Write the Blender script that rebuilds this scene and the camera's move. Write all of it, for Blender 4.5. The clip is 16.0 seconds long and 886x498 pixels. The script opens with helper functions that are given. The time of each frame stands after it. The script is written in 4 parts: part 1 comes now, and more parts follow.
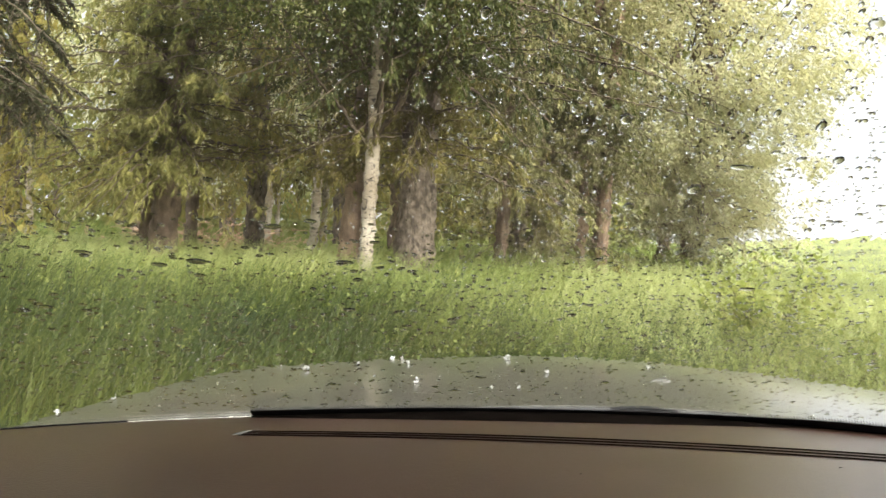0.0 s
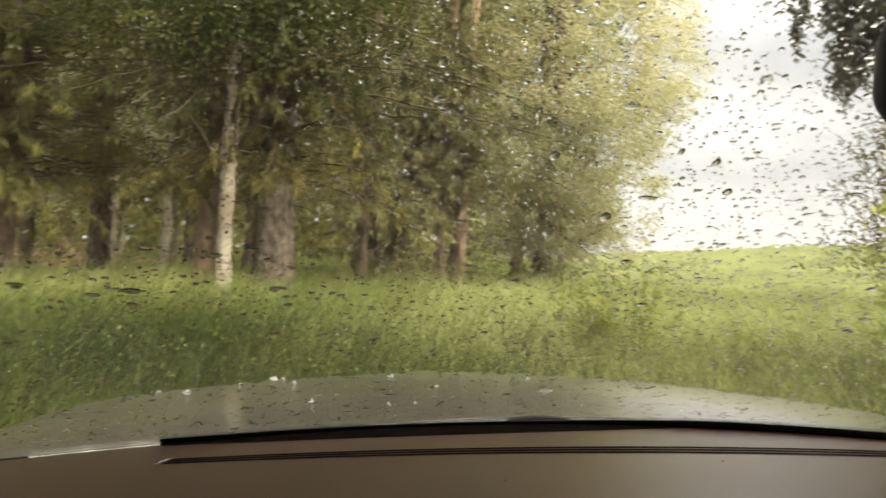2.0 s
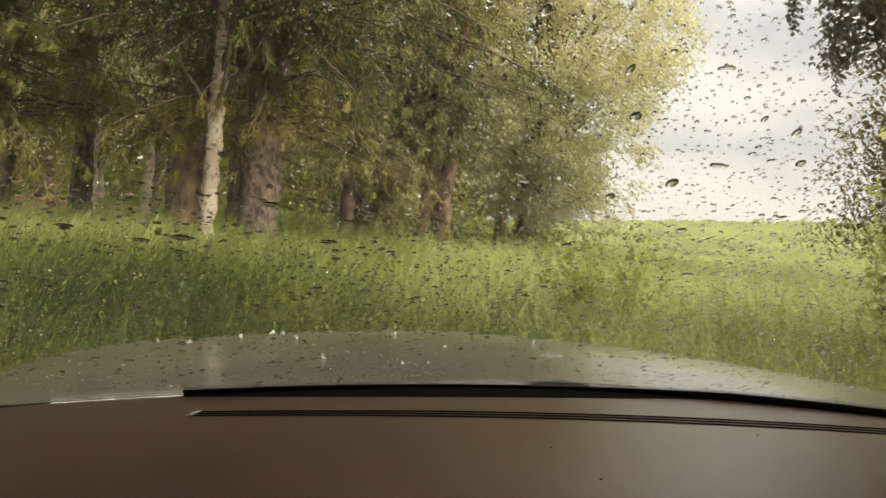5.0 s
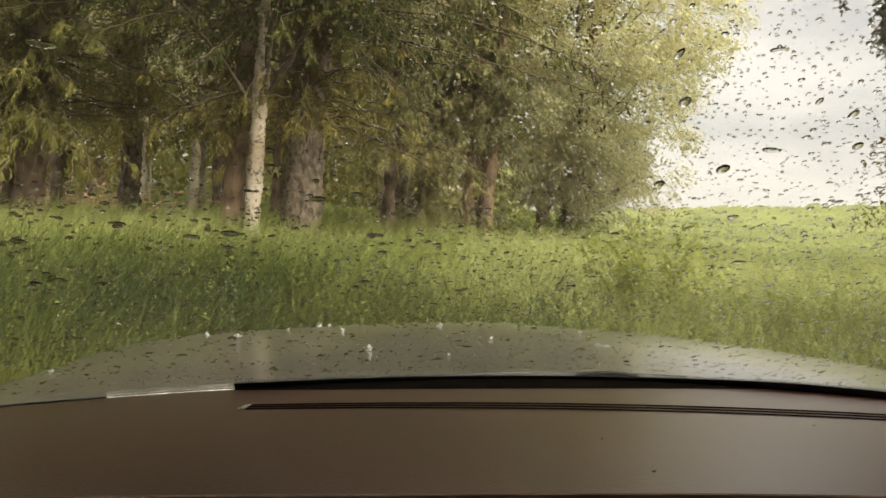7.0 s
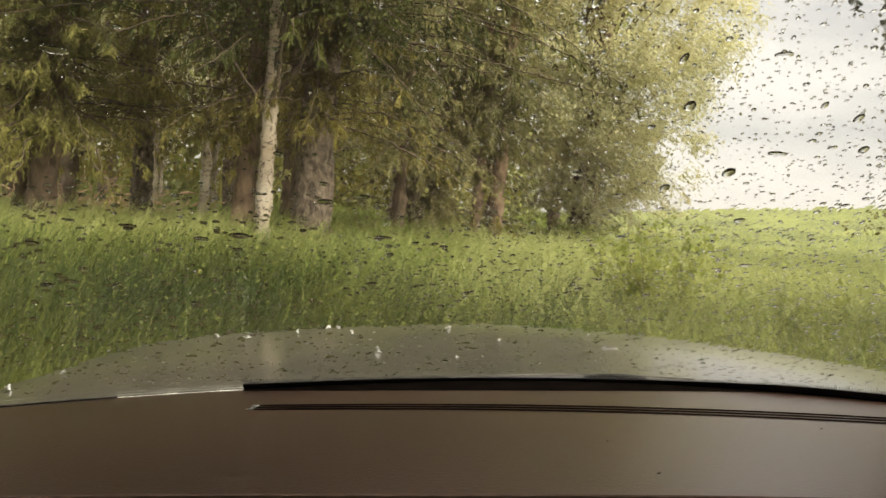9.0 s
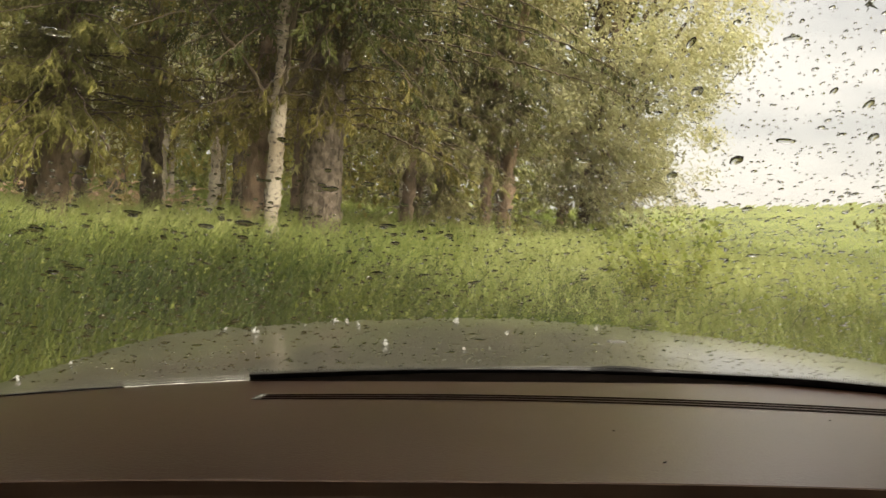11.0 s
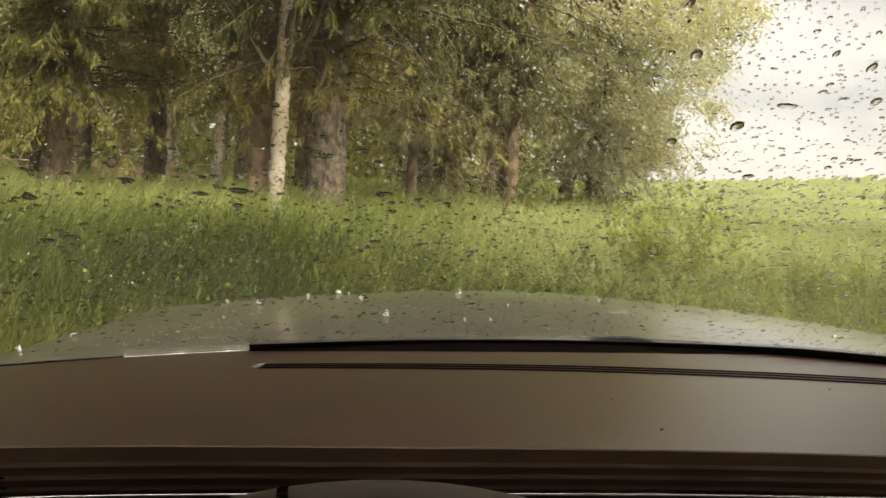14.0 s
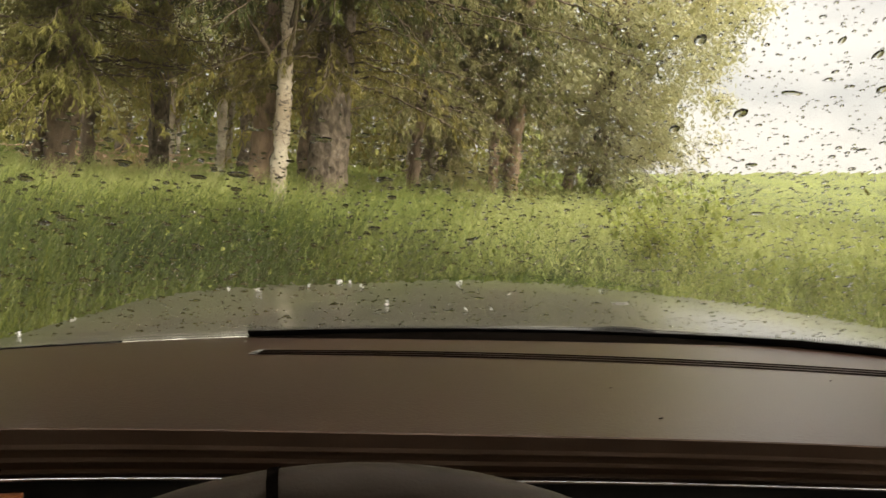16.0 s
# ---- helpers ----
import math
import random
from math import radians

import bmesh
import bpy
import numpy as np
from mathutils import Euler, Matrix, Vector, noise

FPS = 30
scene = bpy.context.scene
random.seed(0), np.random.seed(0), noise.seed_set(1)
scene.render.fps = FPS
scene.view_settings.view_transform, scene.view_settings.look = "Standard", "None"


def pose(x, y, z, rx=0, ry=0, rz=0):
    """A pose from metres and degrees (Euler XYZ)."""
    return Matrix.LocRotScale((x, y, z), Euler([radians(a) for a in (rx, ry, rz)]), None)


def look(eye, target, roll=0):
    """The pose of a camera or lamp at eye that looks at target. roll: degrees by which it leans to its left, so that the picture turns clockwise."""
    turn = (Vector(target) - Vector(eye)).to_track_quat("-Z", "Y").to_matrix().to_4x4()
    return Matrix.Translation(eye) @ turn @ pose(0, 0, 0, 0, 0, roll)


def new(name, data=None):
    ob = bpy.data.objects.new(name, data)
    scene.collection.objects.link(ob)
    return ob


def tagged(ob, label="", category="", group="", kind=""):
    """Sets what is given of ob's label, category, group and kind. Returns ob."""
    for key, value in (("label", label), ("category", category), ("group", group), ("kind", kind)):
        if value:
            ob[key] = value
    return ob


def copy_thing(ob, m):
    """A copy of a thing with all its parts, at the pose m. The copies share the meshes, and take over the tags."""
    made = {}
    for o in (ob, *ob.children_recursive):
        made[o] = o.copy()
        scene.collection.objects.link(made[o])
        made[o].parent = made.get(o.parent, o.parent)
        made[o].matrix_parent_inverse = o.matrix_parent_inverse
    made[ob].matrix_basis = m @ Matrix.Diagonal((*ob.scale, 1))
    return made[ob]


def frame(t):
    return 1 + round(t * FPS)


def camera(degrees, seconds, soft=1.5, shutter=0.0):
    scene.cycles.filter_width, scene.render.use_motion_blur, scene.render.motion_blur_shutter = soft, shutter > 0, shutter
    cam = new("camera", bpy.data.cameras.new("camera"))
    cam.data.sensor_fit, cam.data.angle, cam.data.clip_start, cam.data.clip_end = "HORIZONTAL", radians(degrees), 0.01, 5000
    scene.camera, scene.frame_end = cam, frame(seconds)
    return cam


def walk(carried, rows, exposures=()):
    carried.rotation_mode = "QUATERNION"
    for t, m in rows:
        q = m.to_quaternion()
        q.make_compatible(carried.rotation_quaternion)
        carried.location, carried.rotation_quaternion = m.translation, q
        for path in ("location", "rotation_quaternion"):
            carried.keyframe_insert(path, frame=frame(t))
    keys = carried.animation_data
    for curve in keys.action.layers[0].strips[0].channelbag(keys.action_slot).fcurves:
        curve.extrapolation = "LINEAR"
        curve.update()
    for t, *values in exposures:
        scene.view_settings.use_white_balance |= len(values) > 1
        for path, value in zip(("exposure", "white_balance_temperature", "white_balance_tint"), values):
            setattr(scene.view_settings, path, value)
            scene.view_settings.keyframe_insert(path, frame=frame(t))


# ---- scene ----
cam = camera(57.6, 16.0, 1.5, 0.6)
PATH = [
    (0, (0.103, 0.073, 1.189), (0.027, 2.071, 1.125), 3.1),
    (0.5, (0.104, 0.072, 1.188), (0.035, 2.07, 1.122), 3.1),
    (1, (0.09, 0.066, 1.185), (0.065, 2.065, 1.121), 3.2),
    (1.5, (0.069, 0.054, 1.193), (0.171, 2.051, 1.167), 4.2),
    (2, (0.042, 0.039, 1.194), (0.319, 2.019, 1.187), 2.5),
    (2.5, (0.033, 0.042, 1.194), (0.46, 1.995, 1.188), 1.7),
    (3, (0.026, 0.046, 1.191), (0.478, 1.994, 1.18), 3.1),
    (3.5, (0.004, 0.052, 1.176), (0.589, 1.964, 1.201), 2.2),
    (4, (-0.005, 0.058, 1.169), (0.489, 1.995, 1.121), 1.5),
    (4.5, (-0.012, 0.067, 1.189), (0.354, 2.031, 1.1), 4.4),
    (7, (-0.017, 0.073, 1.189), (0.21, 2.056, 1.055), 4.0),
    (7.5, (-0.016, 0.072, 1.189), (0.199, 2.054, 1.036), 3.6),
    (8, (-0.015, 0.07, 1.19), (0.198, 2.053, 1.051), 3.7),
    (8.5, (-0.014, 0.07, 1.19), (0.198, 2.054, 1.057), 3.8),
    (9, (-0.015, 0.068, 1.19), (0.187, 2.053, 1.059), 4.1),
    (11.5, (-0.01, 0.071, 1.183), (0.169, 2.058, 1.032), 4.1),
    (12, (-0.009, 0.072, 1.183), (0.17, 2.056, 1.015), 4.1),
    (12.5, (-0.009, 0.071, 1.183), (0.167, 2.055, 1.003), 4.0),
    (13, (-0.009, 0.074, 1.183), (0.163, 2.058, 0.989), 3.9),
    (13.5, (-0.008, 0.076, 1.181), (0.161, 2.059, 0.982), 4.0),
    (14, (-0.005, 0.073, 1.179), (0.168, 2.055, 0.973), 4.0),
    (14.5, (-0.005, 0.074, 1.178), (0.171, 2.056, 0.974), 4.3),
    (15, (-0.004, 0.076, 1.177), (0.166, 2.058, 0.966), 4.4),
    (15.5, (-0.004, 0.076, 1.176), (0.165, 2.056, 0.957), 4.5),
    (16, (-0.002, 0.077, 1.175), (0.166, 2.056, 0.947), 4.5),
]
walk(cam, [(t, look(eye, target, roll)) for t, eye, target, roll in PATH],
     [(0, 1.56, 6450, 10), (0.8, 1.44, 6500, 10), (1.7, 1.08, 7100, 10), (2.05, 1.04, 7200, 10), (2.4, 0.80, 7300, 10), (3.2, 0.82, 7300, 10), (4.5, 0.84, 7400, 10), (16, 0.97, 7400, 10)])


# ---------- light ----------
world = bpy.data.worlds.new("overcast_sky")
scene.world = world
world.use_nodes = True
wn, wl = world.node_tree.nodes, world.node_tree.links
wn.clear()
SUN_EL, SUN_ROT = radians(33), radians(140)
sky = wn.new("ShaderNodeTexSky")
sky.sky_type, sky.sun_disc, sky.sun_elevation, sky.sun_rotation = "NISHITA", False, SUN_EL, SUN_ROT
tc = wn.new("ShaderNodeTexCoord")
sep = wn.new("ShaderNodeSeparateXYZ")
wl.new(tc.outputs["Generated"], sep.inputs[0])
lift = wn.new("ShaderNodeMapRange")      # an overcast sky grows brighter towards the zenith
lift.inputs["From Min"].default_value, lift.inputs["From Max"].default_value = 0.22, 1.0
lift.inputs["To Min"].default_value, lift.inputs["To Max"].default_value = 0.66, 3.1
wl.new(sep.outputs["Z"], lift.inputs["Value"])
cmap = wn.new("ShaderNodeMapping")
cmap.inputs["Scale"].default_value = (2.2, 2.2, 7.0)
wl.new(tc.outputs["Generated"], cmap.inputs["Vector"])
cl = wn.new("ShaderNodeTexNoise")
cl.inputs["Scale"].default_value, cl.inputs["Detail"].default_value, cl.inputs["Roughness"].default_value = 1.6, 7.0, 0.55
wl.new(cmap.outputs[0], cl.inputs["Vector"])
cr = wn.new("ShaderNodeValToRGB")
cr.color_ramp.elements[0].position, cr.color_ramp.elements[0].color = 0.38, (0.62, 0.645, 0.69, 1)
cr.color_ramp.elements[1].position, cr.color_ramp.elements[1].color = 0.62, (1.0, 1.0, 1.02, 1)
wl.new(cl.outputs["Fac"], cr.inputs[0])
mul = wn.new("ShaderNodeMix")
mul.data_type, mul.blend_type = "RGBA", "MULTIPLY"
mul.inputs[0].default_value = 1.0
wl.new(cr.outputs[0], mul.inputs[6])
wl.new(lift.outputs[0], mul.inputs[7])
bg_cloud = wn.new("ShaderNodeBackground")
bg_cloud.inputs["Strength"].default_value = 1.0
wl.new(mul.outputs[2], bg_cloud.inputs["Color"])
bg_sky = wn.new("ShaderNodeBackground")
bg_sky.inputs["Strength"].default_value = 0.08
wl.new(sky.outputs[0], bg_sky.inputs["Color"])
wmix = wn.new("ShaderNodeMixShader")
wmix.inputs[0].default_value = 0.9
wl.new(bg_sky.outputs[0], wmix.inputs[1])
wl.new(bg_cloud.outputs[0], wmix.inputs[2])
wout = wn.new("ShaderNodeOutputWorld")
wl.new(wmix.outputs[0], wout.inputs[0])

sun_data = bpy.data.lights.new("sun", "SUN")
sun_data.energy, sun_data.angle, sun_data.color = 3.3, radians(25), (1.0, 0.94, 0.84)
sun = new("sun", sun_data)
sun.matrix_world = look((10, -12, 10.2), (0, 0, 0))
scene.view_settings.exposure = 0.0

# ---------- materials ----------
def nodes_of(name):
    m = bpy.data.materials.new(name)
    m.use_nodes = True
    n, l = m.node_tree.nodes, m.node_tree.links
    return m, n, l, n["Principled BSDF"]


def ramp(n, stops):
    r = n.new("ShaderNodeValToRGB")
    e = r.color_ramp.elements
    while len(e) < len(stops):
        e.new(0.5)
    for i, (p, c) in enumerate(stops):
        e[i].position, e[i].color = p, (*c, 1)
    return r


def surface(name, dark, light, scale, rough=0.8, bump=0.3, bump_scale=None, stretch=(1, 1, 1), metal=0.0, detail=6, bump_dist=0.01, spec=0.5, tint=None, coat=0.0):
    """A material of two colours mixed by coarse and fine noise, with relief."""
    m, n, l, b = nodes_of(name)
    c = n.new("ShaderNodeTexCoord")
    mp = n.new("ShaderNodeMapping")
    mp.inputs["Scale"].default_value = stretch
    l.new(c.outputs["Object"], mp.inputs[0])
    a = n.new("ShaderNodeTexNoise")
    a.inputs["Scale"].default_value, a.inputs["Detail"].default_value = scale, detail
    l.new(mp.outputs[0], a.inputs["Vector"])
    r = ramp(n, [(0.35, dark), (0.65, light)])
    l.new(a.outputs["Fac"], r.inputs[0])
    l.new(r.outputs[0], b.inputs["Base Color"])
    f = n.new("ShaderNodeTexNoise")
    f.inputs["Scale"].default_value, f.inputs["Detail"].default_value = bump_scale or scale * 5, 4
    l.new(mp.outputs[0], f.inputs["Vector"])
    bp = n.new("ShaderNodeBump")
    bp.inputs["Strength"].default_value, bp.inputs["Distance"].default_value = bump, bump_dist
    l.new(f.outputs["Fac"], bp.inputs["Height"])
    l.new(bp.outputs[0], b.inputs["Normal"])
    b.inputs["Roughness"].default_value, b.inputs["Metallic"].default_value = rough, metal
    b.inputs["Specular IOR Level"].default_value = spec
    if coat:
        b.inputs["Coat Weight"].default_value, b.inputs["Coat Roughness"].default_value = coat, 0.14
    if tint:
        b.inputs["Specular Tint"].default_value = (*tint, 1)
    return m


def leaf_material(name, stops, rough=0.5, through_light=0.35, patch=0.4):
    """Leaves: colour by piece and by coarse patches, some light passing through."""
    m, n, l, b = nodes_of(name)
    g = n.new("ShaderNodeNewGeometry")
    c = n.new("ShaderNodeTexCoord")
    a = n.new("ShaderNodeTexNoise")
    a.inputs["Scale"].default_value, a.inputs["Detail"].default_value = patch, 3
    l.new(c.outputs["Object"], a.inputs["Vector"])
    mx = n.new("ShaderNodeMath")
    mx.operation = "MULTIPLY_ADD"
    mx.inputs[1].default_value = 0.45
    l.new(g.outputs["Random Per Island"], mx.inputs[0])
    md = n.new("ShaderNodeMath")
    md.operation = "MULTIPLY_ADD"
    md.inputs[1].default_value, md.inputs[2].default_value = 1.5, -0.48
    l.new(a.outputs["Fac"], md.inputs[0])
    l.new(md.outputs[0], mx.inputs[2])
    r = ramp(n, stops)
    l.new(mx.outputs[0], r.inputs[0])
    l.new(r.outputs[0], b.inputs["Base Color"])
    b.inputs["Roughness"].default_value = rough
    b.inputs["Specular IOR Level"].default_value = 0.2
    t = n.new("ShaderNodeBsdfTranslucent")
    l.new(r.outputs[0], t.inputs["Color"])
    s = n.new("ShaderNodeMixShader")
    s.inputs[0].default_value = through_light
    l.new(b.outputs[0], s.inputs[1])
    l.new(t.outputs[0], s.inputs[2])
    l.new(s.outputs[0], n["Material Output"].inputs["Surface"])
    return m


M_GROUND = surface("soil_and_thatch", (0.085, 0.10, 0.026), (0.19, 0.215, 0.055), 0.35, 0.95, 0.8, 6, bump_dist=0.08)
# Green sward near the car, with the shade there put into its colour.
M_GRASS_SHADED = leaf_material("shaded_meadow_grass", [(0.12, (0.020, 0.036, 0.012)), (0.5, (0.053, 0.076, 0.021)), (0.88, (0.135, 0.16, 0.038))], 0.5, 0.35, 0.9)
M_WEED = leaf_material("meadow_herbs", [(0.15, (0.11, 0.145, 0.036)), (0.5, (0.185, 0.215, 0.052)), (0.9, (0.30, 0.315, 0.088))], 0.5, 0.35, 0.6)
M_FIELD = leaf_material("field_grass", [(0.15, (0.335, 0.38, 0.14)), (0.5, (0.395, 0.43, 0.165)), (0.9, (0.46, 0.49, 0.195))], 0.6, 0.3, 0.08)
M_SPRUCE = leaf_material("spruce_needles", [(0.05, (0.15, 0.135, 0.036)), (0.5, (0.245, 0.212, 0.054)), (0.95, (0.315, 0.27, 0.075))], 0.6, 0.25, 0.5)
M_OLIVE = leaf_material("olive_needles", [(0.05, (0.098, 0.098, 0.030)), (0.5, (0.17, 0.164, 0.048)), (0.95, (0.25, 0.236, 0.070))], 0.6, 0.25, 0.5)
# Darker copy of the spruce needles; canopy shade is put into the colour.
M_SHADE = leaf_material("dark_and_shaded_foliage", [(0.05, (0.066, 0.060, 0.016)), (0.5, (0.132, 0.116, 0.029)), (0.95, (0.225, 0.192, 0.050))], 0.6, 0.25, 0.5)
M_SOFT = leaf_material("grey_green_foliage", [(0.05, (0.115, 0.12, 0.052)), (0.5, (0.22, 0.212, 0.09)), (0.95, (0.39, 0.36, 0.155))], 0.6, 0.3, 0.5)
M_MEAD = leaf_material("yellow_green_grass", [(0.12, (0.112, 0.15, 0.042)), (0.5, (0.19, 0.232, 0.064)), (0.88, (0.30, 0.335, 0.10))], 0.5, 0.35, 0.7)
M_BROAD = leaf_material("broad_leaves", [(0.1, (0.135, 0.155, 0.05)), (0.5, (0.24, 0.26, 0.085)), (0.9, (0.39, 0.385, 0.14))], 0.5, 0.35, 0.45)
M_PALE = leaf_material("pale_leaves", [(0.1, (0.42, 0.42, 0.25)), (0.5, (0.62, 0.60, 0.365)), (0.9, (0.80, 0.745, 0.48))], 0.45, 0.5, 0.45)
M_YOUNG = leaf_material("young_leaves", [(0.1, (0.16, 0.20, 0.05)), (0.5, (0.34, 0.38, 0.10)), (0.95, (0.62, 0.62, 0.24))], 0.4, 0.58, 1.2)
M_DARKLEAF = leaf_material("weeping_leaves", [(0.1, (0.09, 0.09, 0.08)), (0.5, (0.165, 0.165, 0.138)), (0.9, (0.26, 0.255, 0.205))], 0.6, 0.25, 0.8)
# Needles of the near boughs; their shade is put into the dark colour.
M_NEAR = leaf_material("shaded_spruce_needles", [(0.1, (0.022, 0.026, 0.012)), (0.5, (0.050, 0.054, 0.022)), (0.9, (0.10, 0.10, 0.042))], 0.6, 0.1, 1.5)
# Deep green, darkened further for the shadow of the upper canopy.
M_DEEP = leaf_material("shaded_deep_green_leaves", [(0.1, (0.028, 0.038, 0.011)), (0.5, (0.062, 0.074, 0.020)), (0.9, (0.13, 0.14, 0.036))], 0.5, 0.3, 0.6)
M_TWIG = surface("dead_twigs", (0.06, 0.048, 0.034), (0.12, 0.095, 0.066), 3, 0.95, 0.4, spec=0.1)
M_BARK = surface("conifer_bark", (0.060, 0.049, 0.038), (0.22, 0.18, 0.14), 16, 0.92, 1.0, 26, (1, 1, 0.6), bump_dist=0.03, spec=0.15)
M_BARK_DARK = surface("dark_wet_bark", (0.065, 0.049, 0.035), (0.20, 0.15, 0.108), 8, 0.85, 1.0, 20, (1, 1, 0.45), bump_dist=0.03, spec=0.15)
M_BARK_RUST = surface("orange_pine_bark", (0.12, 0.083, 0.058), (0.36, 0.25, 0.17), 8, 0.9, 1.0, 20, (1, 1, 0.4), bump_dist=0.03)
M_BRUSH = surface("dry_brush", (0.30, 0.18, 0.12), (0.60, 0.40, 0.27), 4, 0.95, 0.5)


def birch_bark():
    m, n, l, b = nodes_of("birch_bark")
    c = n.new("ShaderNodeTexCoord")
    mp = n.new("ShaderNodeMapping")
    mp.inputs["Scale"].default_value = (9.0, 9.0, 15.0)
    l.new(c.outputs["Object"], mp.inputs[0])
    a = n.new("ShaderNodeTexNoise")
    a.inputs["Scale"].default_value, a.inputs["Detail"].default_value = 2.2, 5
    l.new(mp.outputs[0], a.inputs["Vector"])
    r = ramp(n, [(0.525, (0.39, 0.345, 0.27)), (0.585, (0.24, 0.205, 0.16)), (0.64, (0.07, 0.06, 0.05))])
    l.new(a.outputs["Fac"], r.inputs[0])
    k = n.new("ShaderNodeTexNoise")
    k.inputs["Scale"].default_value, k.inputs["Detail"].default_value = 1.6, 4
    l.new(c.outputs["Object"], k.inputs["Vector"])
    rk = ramp(n, [(0.40, (1, 1, 1)), (0.66, (0.50, 0.42, 0.33))])
    l.new(k.outputs["Fac"], rk.inputs[0])
    mx = n.new("ShaderNodeMix")
    mx.data_type, mx.blend_type = "RGBA", "MULTIPLY"
    mx.inputs[0].default_value = 1
    l.new(r.outputs[0], mx.inputs[6])
    l.new(rk.outputs[0], mx.inputs[7])
    l.new(mx.outputs[2], b.inputs["Base Color"])
    bp = n.new("ShaderNodeBump")
    bp.inputs["Strength"].default_value, bp.inputs["Distance"].default_value = 0.6, 0.01
    l.new(a.outputs["Fac"], bp.inputs["Height"])
    l.new(bp.outputs[0], b.inputs["Normal"])
    b.inputs["Roughness"].default_value = 0.7
    return m


M_BIRCH = birch_bark()
M_DASH = surface("taupe_dashboard_vinyl", (0.0095, 0.0043, 0.0022), (0.0135, 0.0063, 0.0033), 5, 0.33, 0.5, 420, bump_dist=0.0006, spec=0.36, tint=(1.0, 0.63, 0.48))
M_DASH_DARK = surface("dark_brown_trim", (0.058, 0.036, 0.024), (0.084, 0.053, 0.036), 8, 0.7, 0.25, 700, bump_dist=0.0004, spec=0.08)
M_RIM = surface("taupe_wheel_leather", (0.022, 0.0155, 0.0105), (0.030, 0.0215, 0.015), 12, 0.5, 0.3, 800, bump_dist=0.0004, spec=0.07, tint=(1.0, 0.88, 0.78))
M_BLACK = surface("black_rubber", (0.010, 0.010, 0.010), (0.022, 0.021, 0.020), 30, 0.6, 0.3, 300, bump_dist=0.0006, spec=0.15)
M_PLASTIC = surface("black_plastic", (0.008, 0.007, 0.006), (0.013, 0.012, 0.010), 20, 0.6, 0.2, 500, bump_dist=0.0004, spec=0.1)
# Flat black for shade inside the gap, slots and grille, and for wheel seams.
M_FLAT_BLACK = surface("recess_shade_and_seam_black", (0.002, 0.0016, 0.0013), (0.004, 0.003, 0.0025), 30, 1.0, 0.1, spec=0.0)
M_STRIP = surface("weathered_white_strip", (0.25, 0.24, 0.21), (0.78, 0.77, 0.72), 90, 0.7, 0.8, 260, bump_dist=0.002)
# Pale grey for the bonnet edge and nozzle, and the vent tip's highlight.
M_EDGE = surface("pale_grey_trim", (0.06, 0.058, 0.05), (0.16, 0.155, 0.135), 40, 0.8, 0.4, 200, bump_dist=0.001, spec=0.1)
M_HEAD = surface("tan_headliner", (0.32, 0.24, 0.16), (0.38, 0.29, 0.20), 9, 0.95, 0.3, 500, bump_dist=0.0008)
M_WOOD = surface("dark_red_wood", (0.24, 0.085, 0.035), (0.45, 0.18, 0.08), 14, 0.3, 0.1, 60, (1, 6, 6))
M_HOOD = surface("wet_grey_car_paint", (0.056, 0.052, 0.041), (0.084, 0.078, 0.062), 3, 0.35, 0.4, 120, bump_dist=0.0012, coat=0.75)


def chrome():
    m, n, l, b = nodes_of("chrome")
    b.inputs["Base Color"].default_value, b.inputs["Metallic"].default_value, b.inputs["Roughness"].default_value = (0.8, 0.8, 0.8, 1), 1, 0.15
    return m


def mirror_glass():
    m, n, l, b = nodes_of("mirror_glass")
    b.inputs["Base Color"].default_value, b.inputs["Metallic"].default_value, b.inputs["Roughness"].default_value = (0.52, 0.43, 0.26, 1), 1, 0.02
    return m


def clear(name, ior, wave=0.0, tone=0.96):
    m, n, l, b = nodes_of(name)
    b.inputs["Base Color"].default_value = (tone * 0.99, tone, tone * 0.98, 1)
    b.inputs["Roughness"].default_value, b.inputs["IOR"].default_value, b.inputs["Transmission Weight"].default_value = 0.0, ior, 1.0
    if wave:
        c = n.new("ShaderNodeTexCoord")
        mp = n.new("ShaderNodeMapping")
        mp.inputs["Scale"].default_value = (1.0, 0.45, 0.45)
        l.new(c.outputs["Object"], mp.inputs[0])
        a = n.new("ShaderNodeTexNoise")
        a.inputs["Scale"].default_value, a.inputs["Detail"].default_value = 95, 2.0
        l.new(mp.outputs[0], a.inputs["Vector"])
        bp = n.new("ShaderNodeBump")
        bp.inputs["Strength"].default_value, bp.inputs["Distance"].default_value = wave, 0.001
        l.new(a.outputs["Fac"], bp.inputs["Height"])
        l.new(bp.outputs[0], b.inputs["Normal"])
    return m


M_CHROME, M_MIRROR = chrome(), mirror_glass()
M_GLASS = clear("laminated_glass", 1.45)


def view_haze(m, share):
    """Haze over the view, put into the pane's inner face as translucent colour."""
    n, l = m.node_tree.nodes, m.node_tree.links
    t = n.new("ShaderNodeBsdfTranslucent")
    t.inputs["Color"].default_value = (0.85, 0.78, 0.60, 1)
    mix = n.new("ShaderNodeMixShader")
    mix.inputs[0].default_value = share
    l.new(n["Principled BSDF"].outputs[0], mix.inputs[1])
    l.new(t.outputs[0], mix.inputs[2])
    l.new(mix.outputs[0], n["Material Output"].inputs["Surface"])


view_haze(M_GLASS, 0.0022)
M_GLASS_WET = clear("wet_outer_glass", 1.45, 0.05)
M_WATER = clear("rain_water", 1.33, 0.0, 0.70)
M_FOAM = surface("white_foam", (0.34, 0.35, 0.34), (0.50, 0.50, 0.48), 60, 0.4, 0.3)

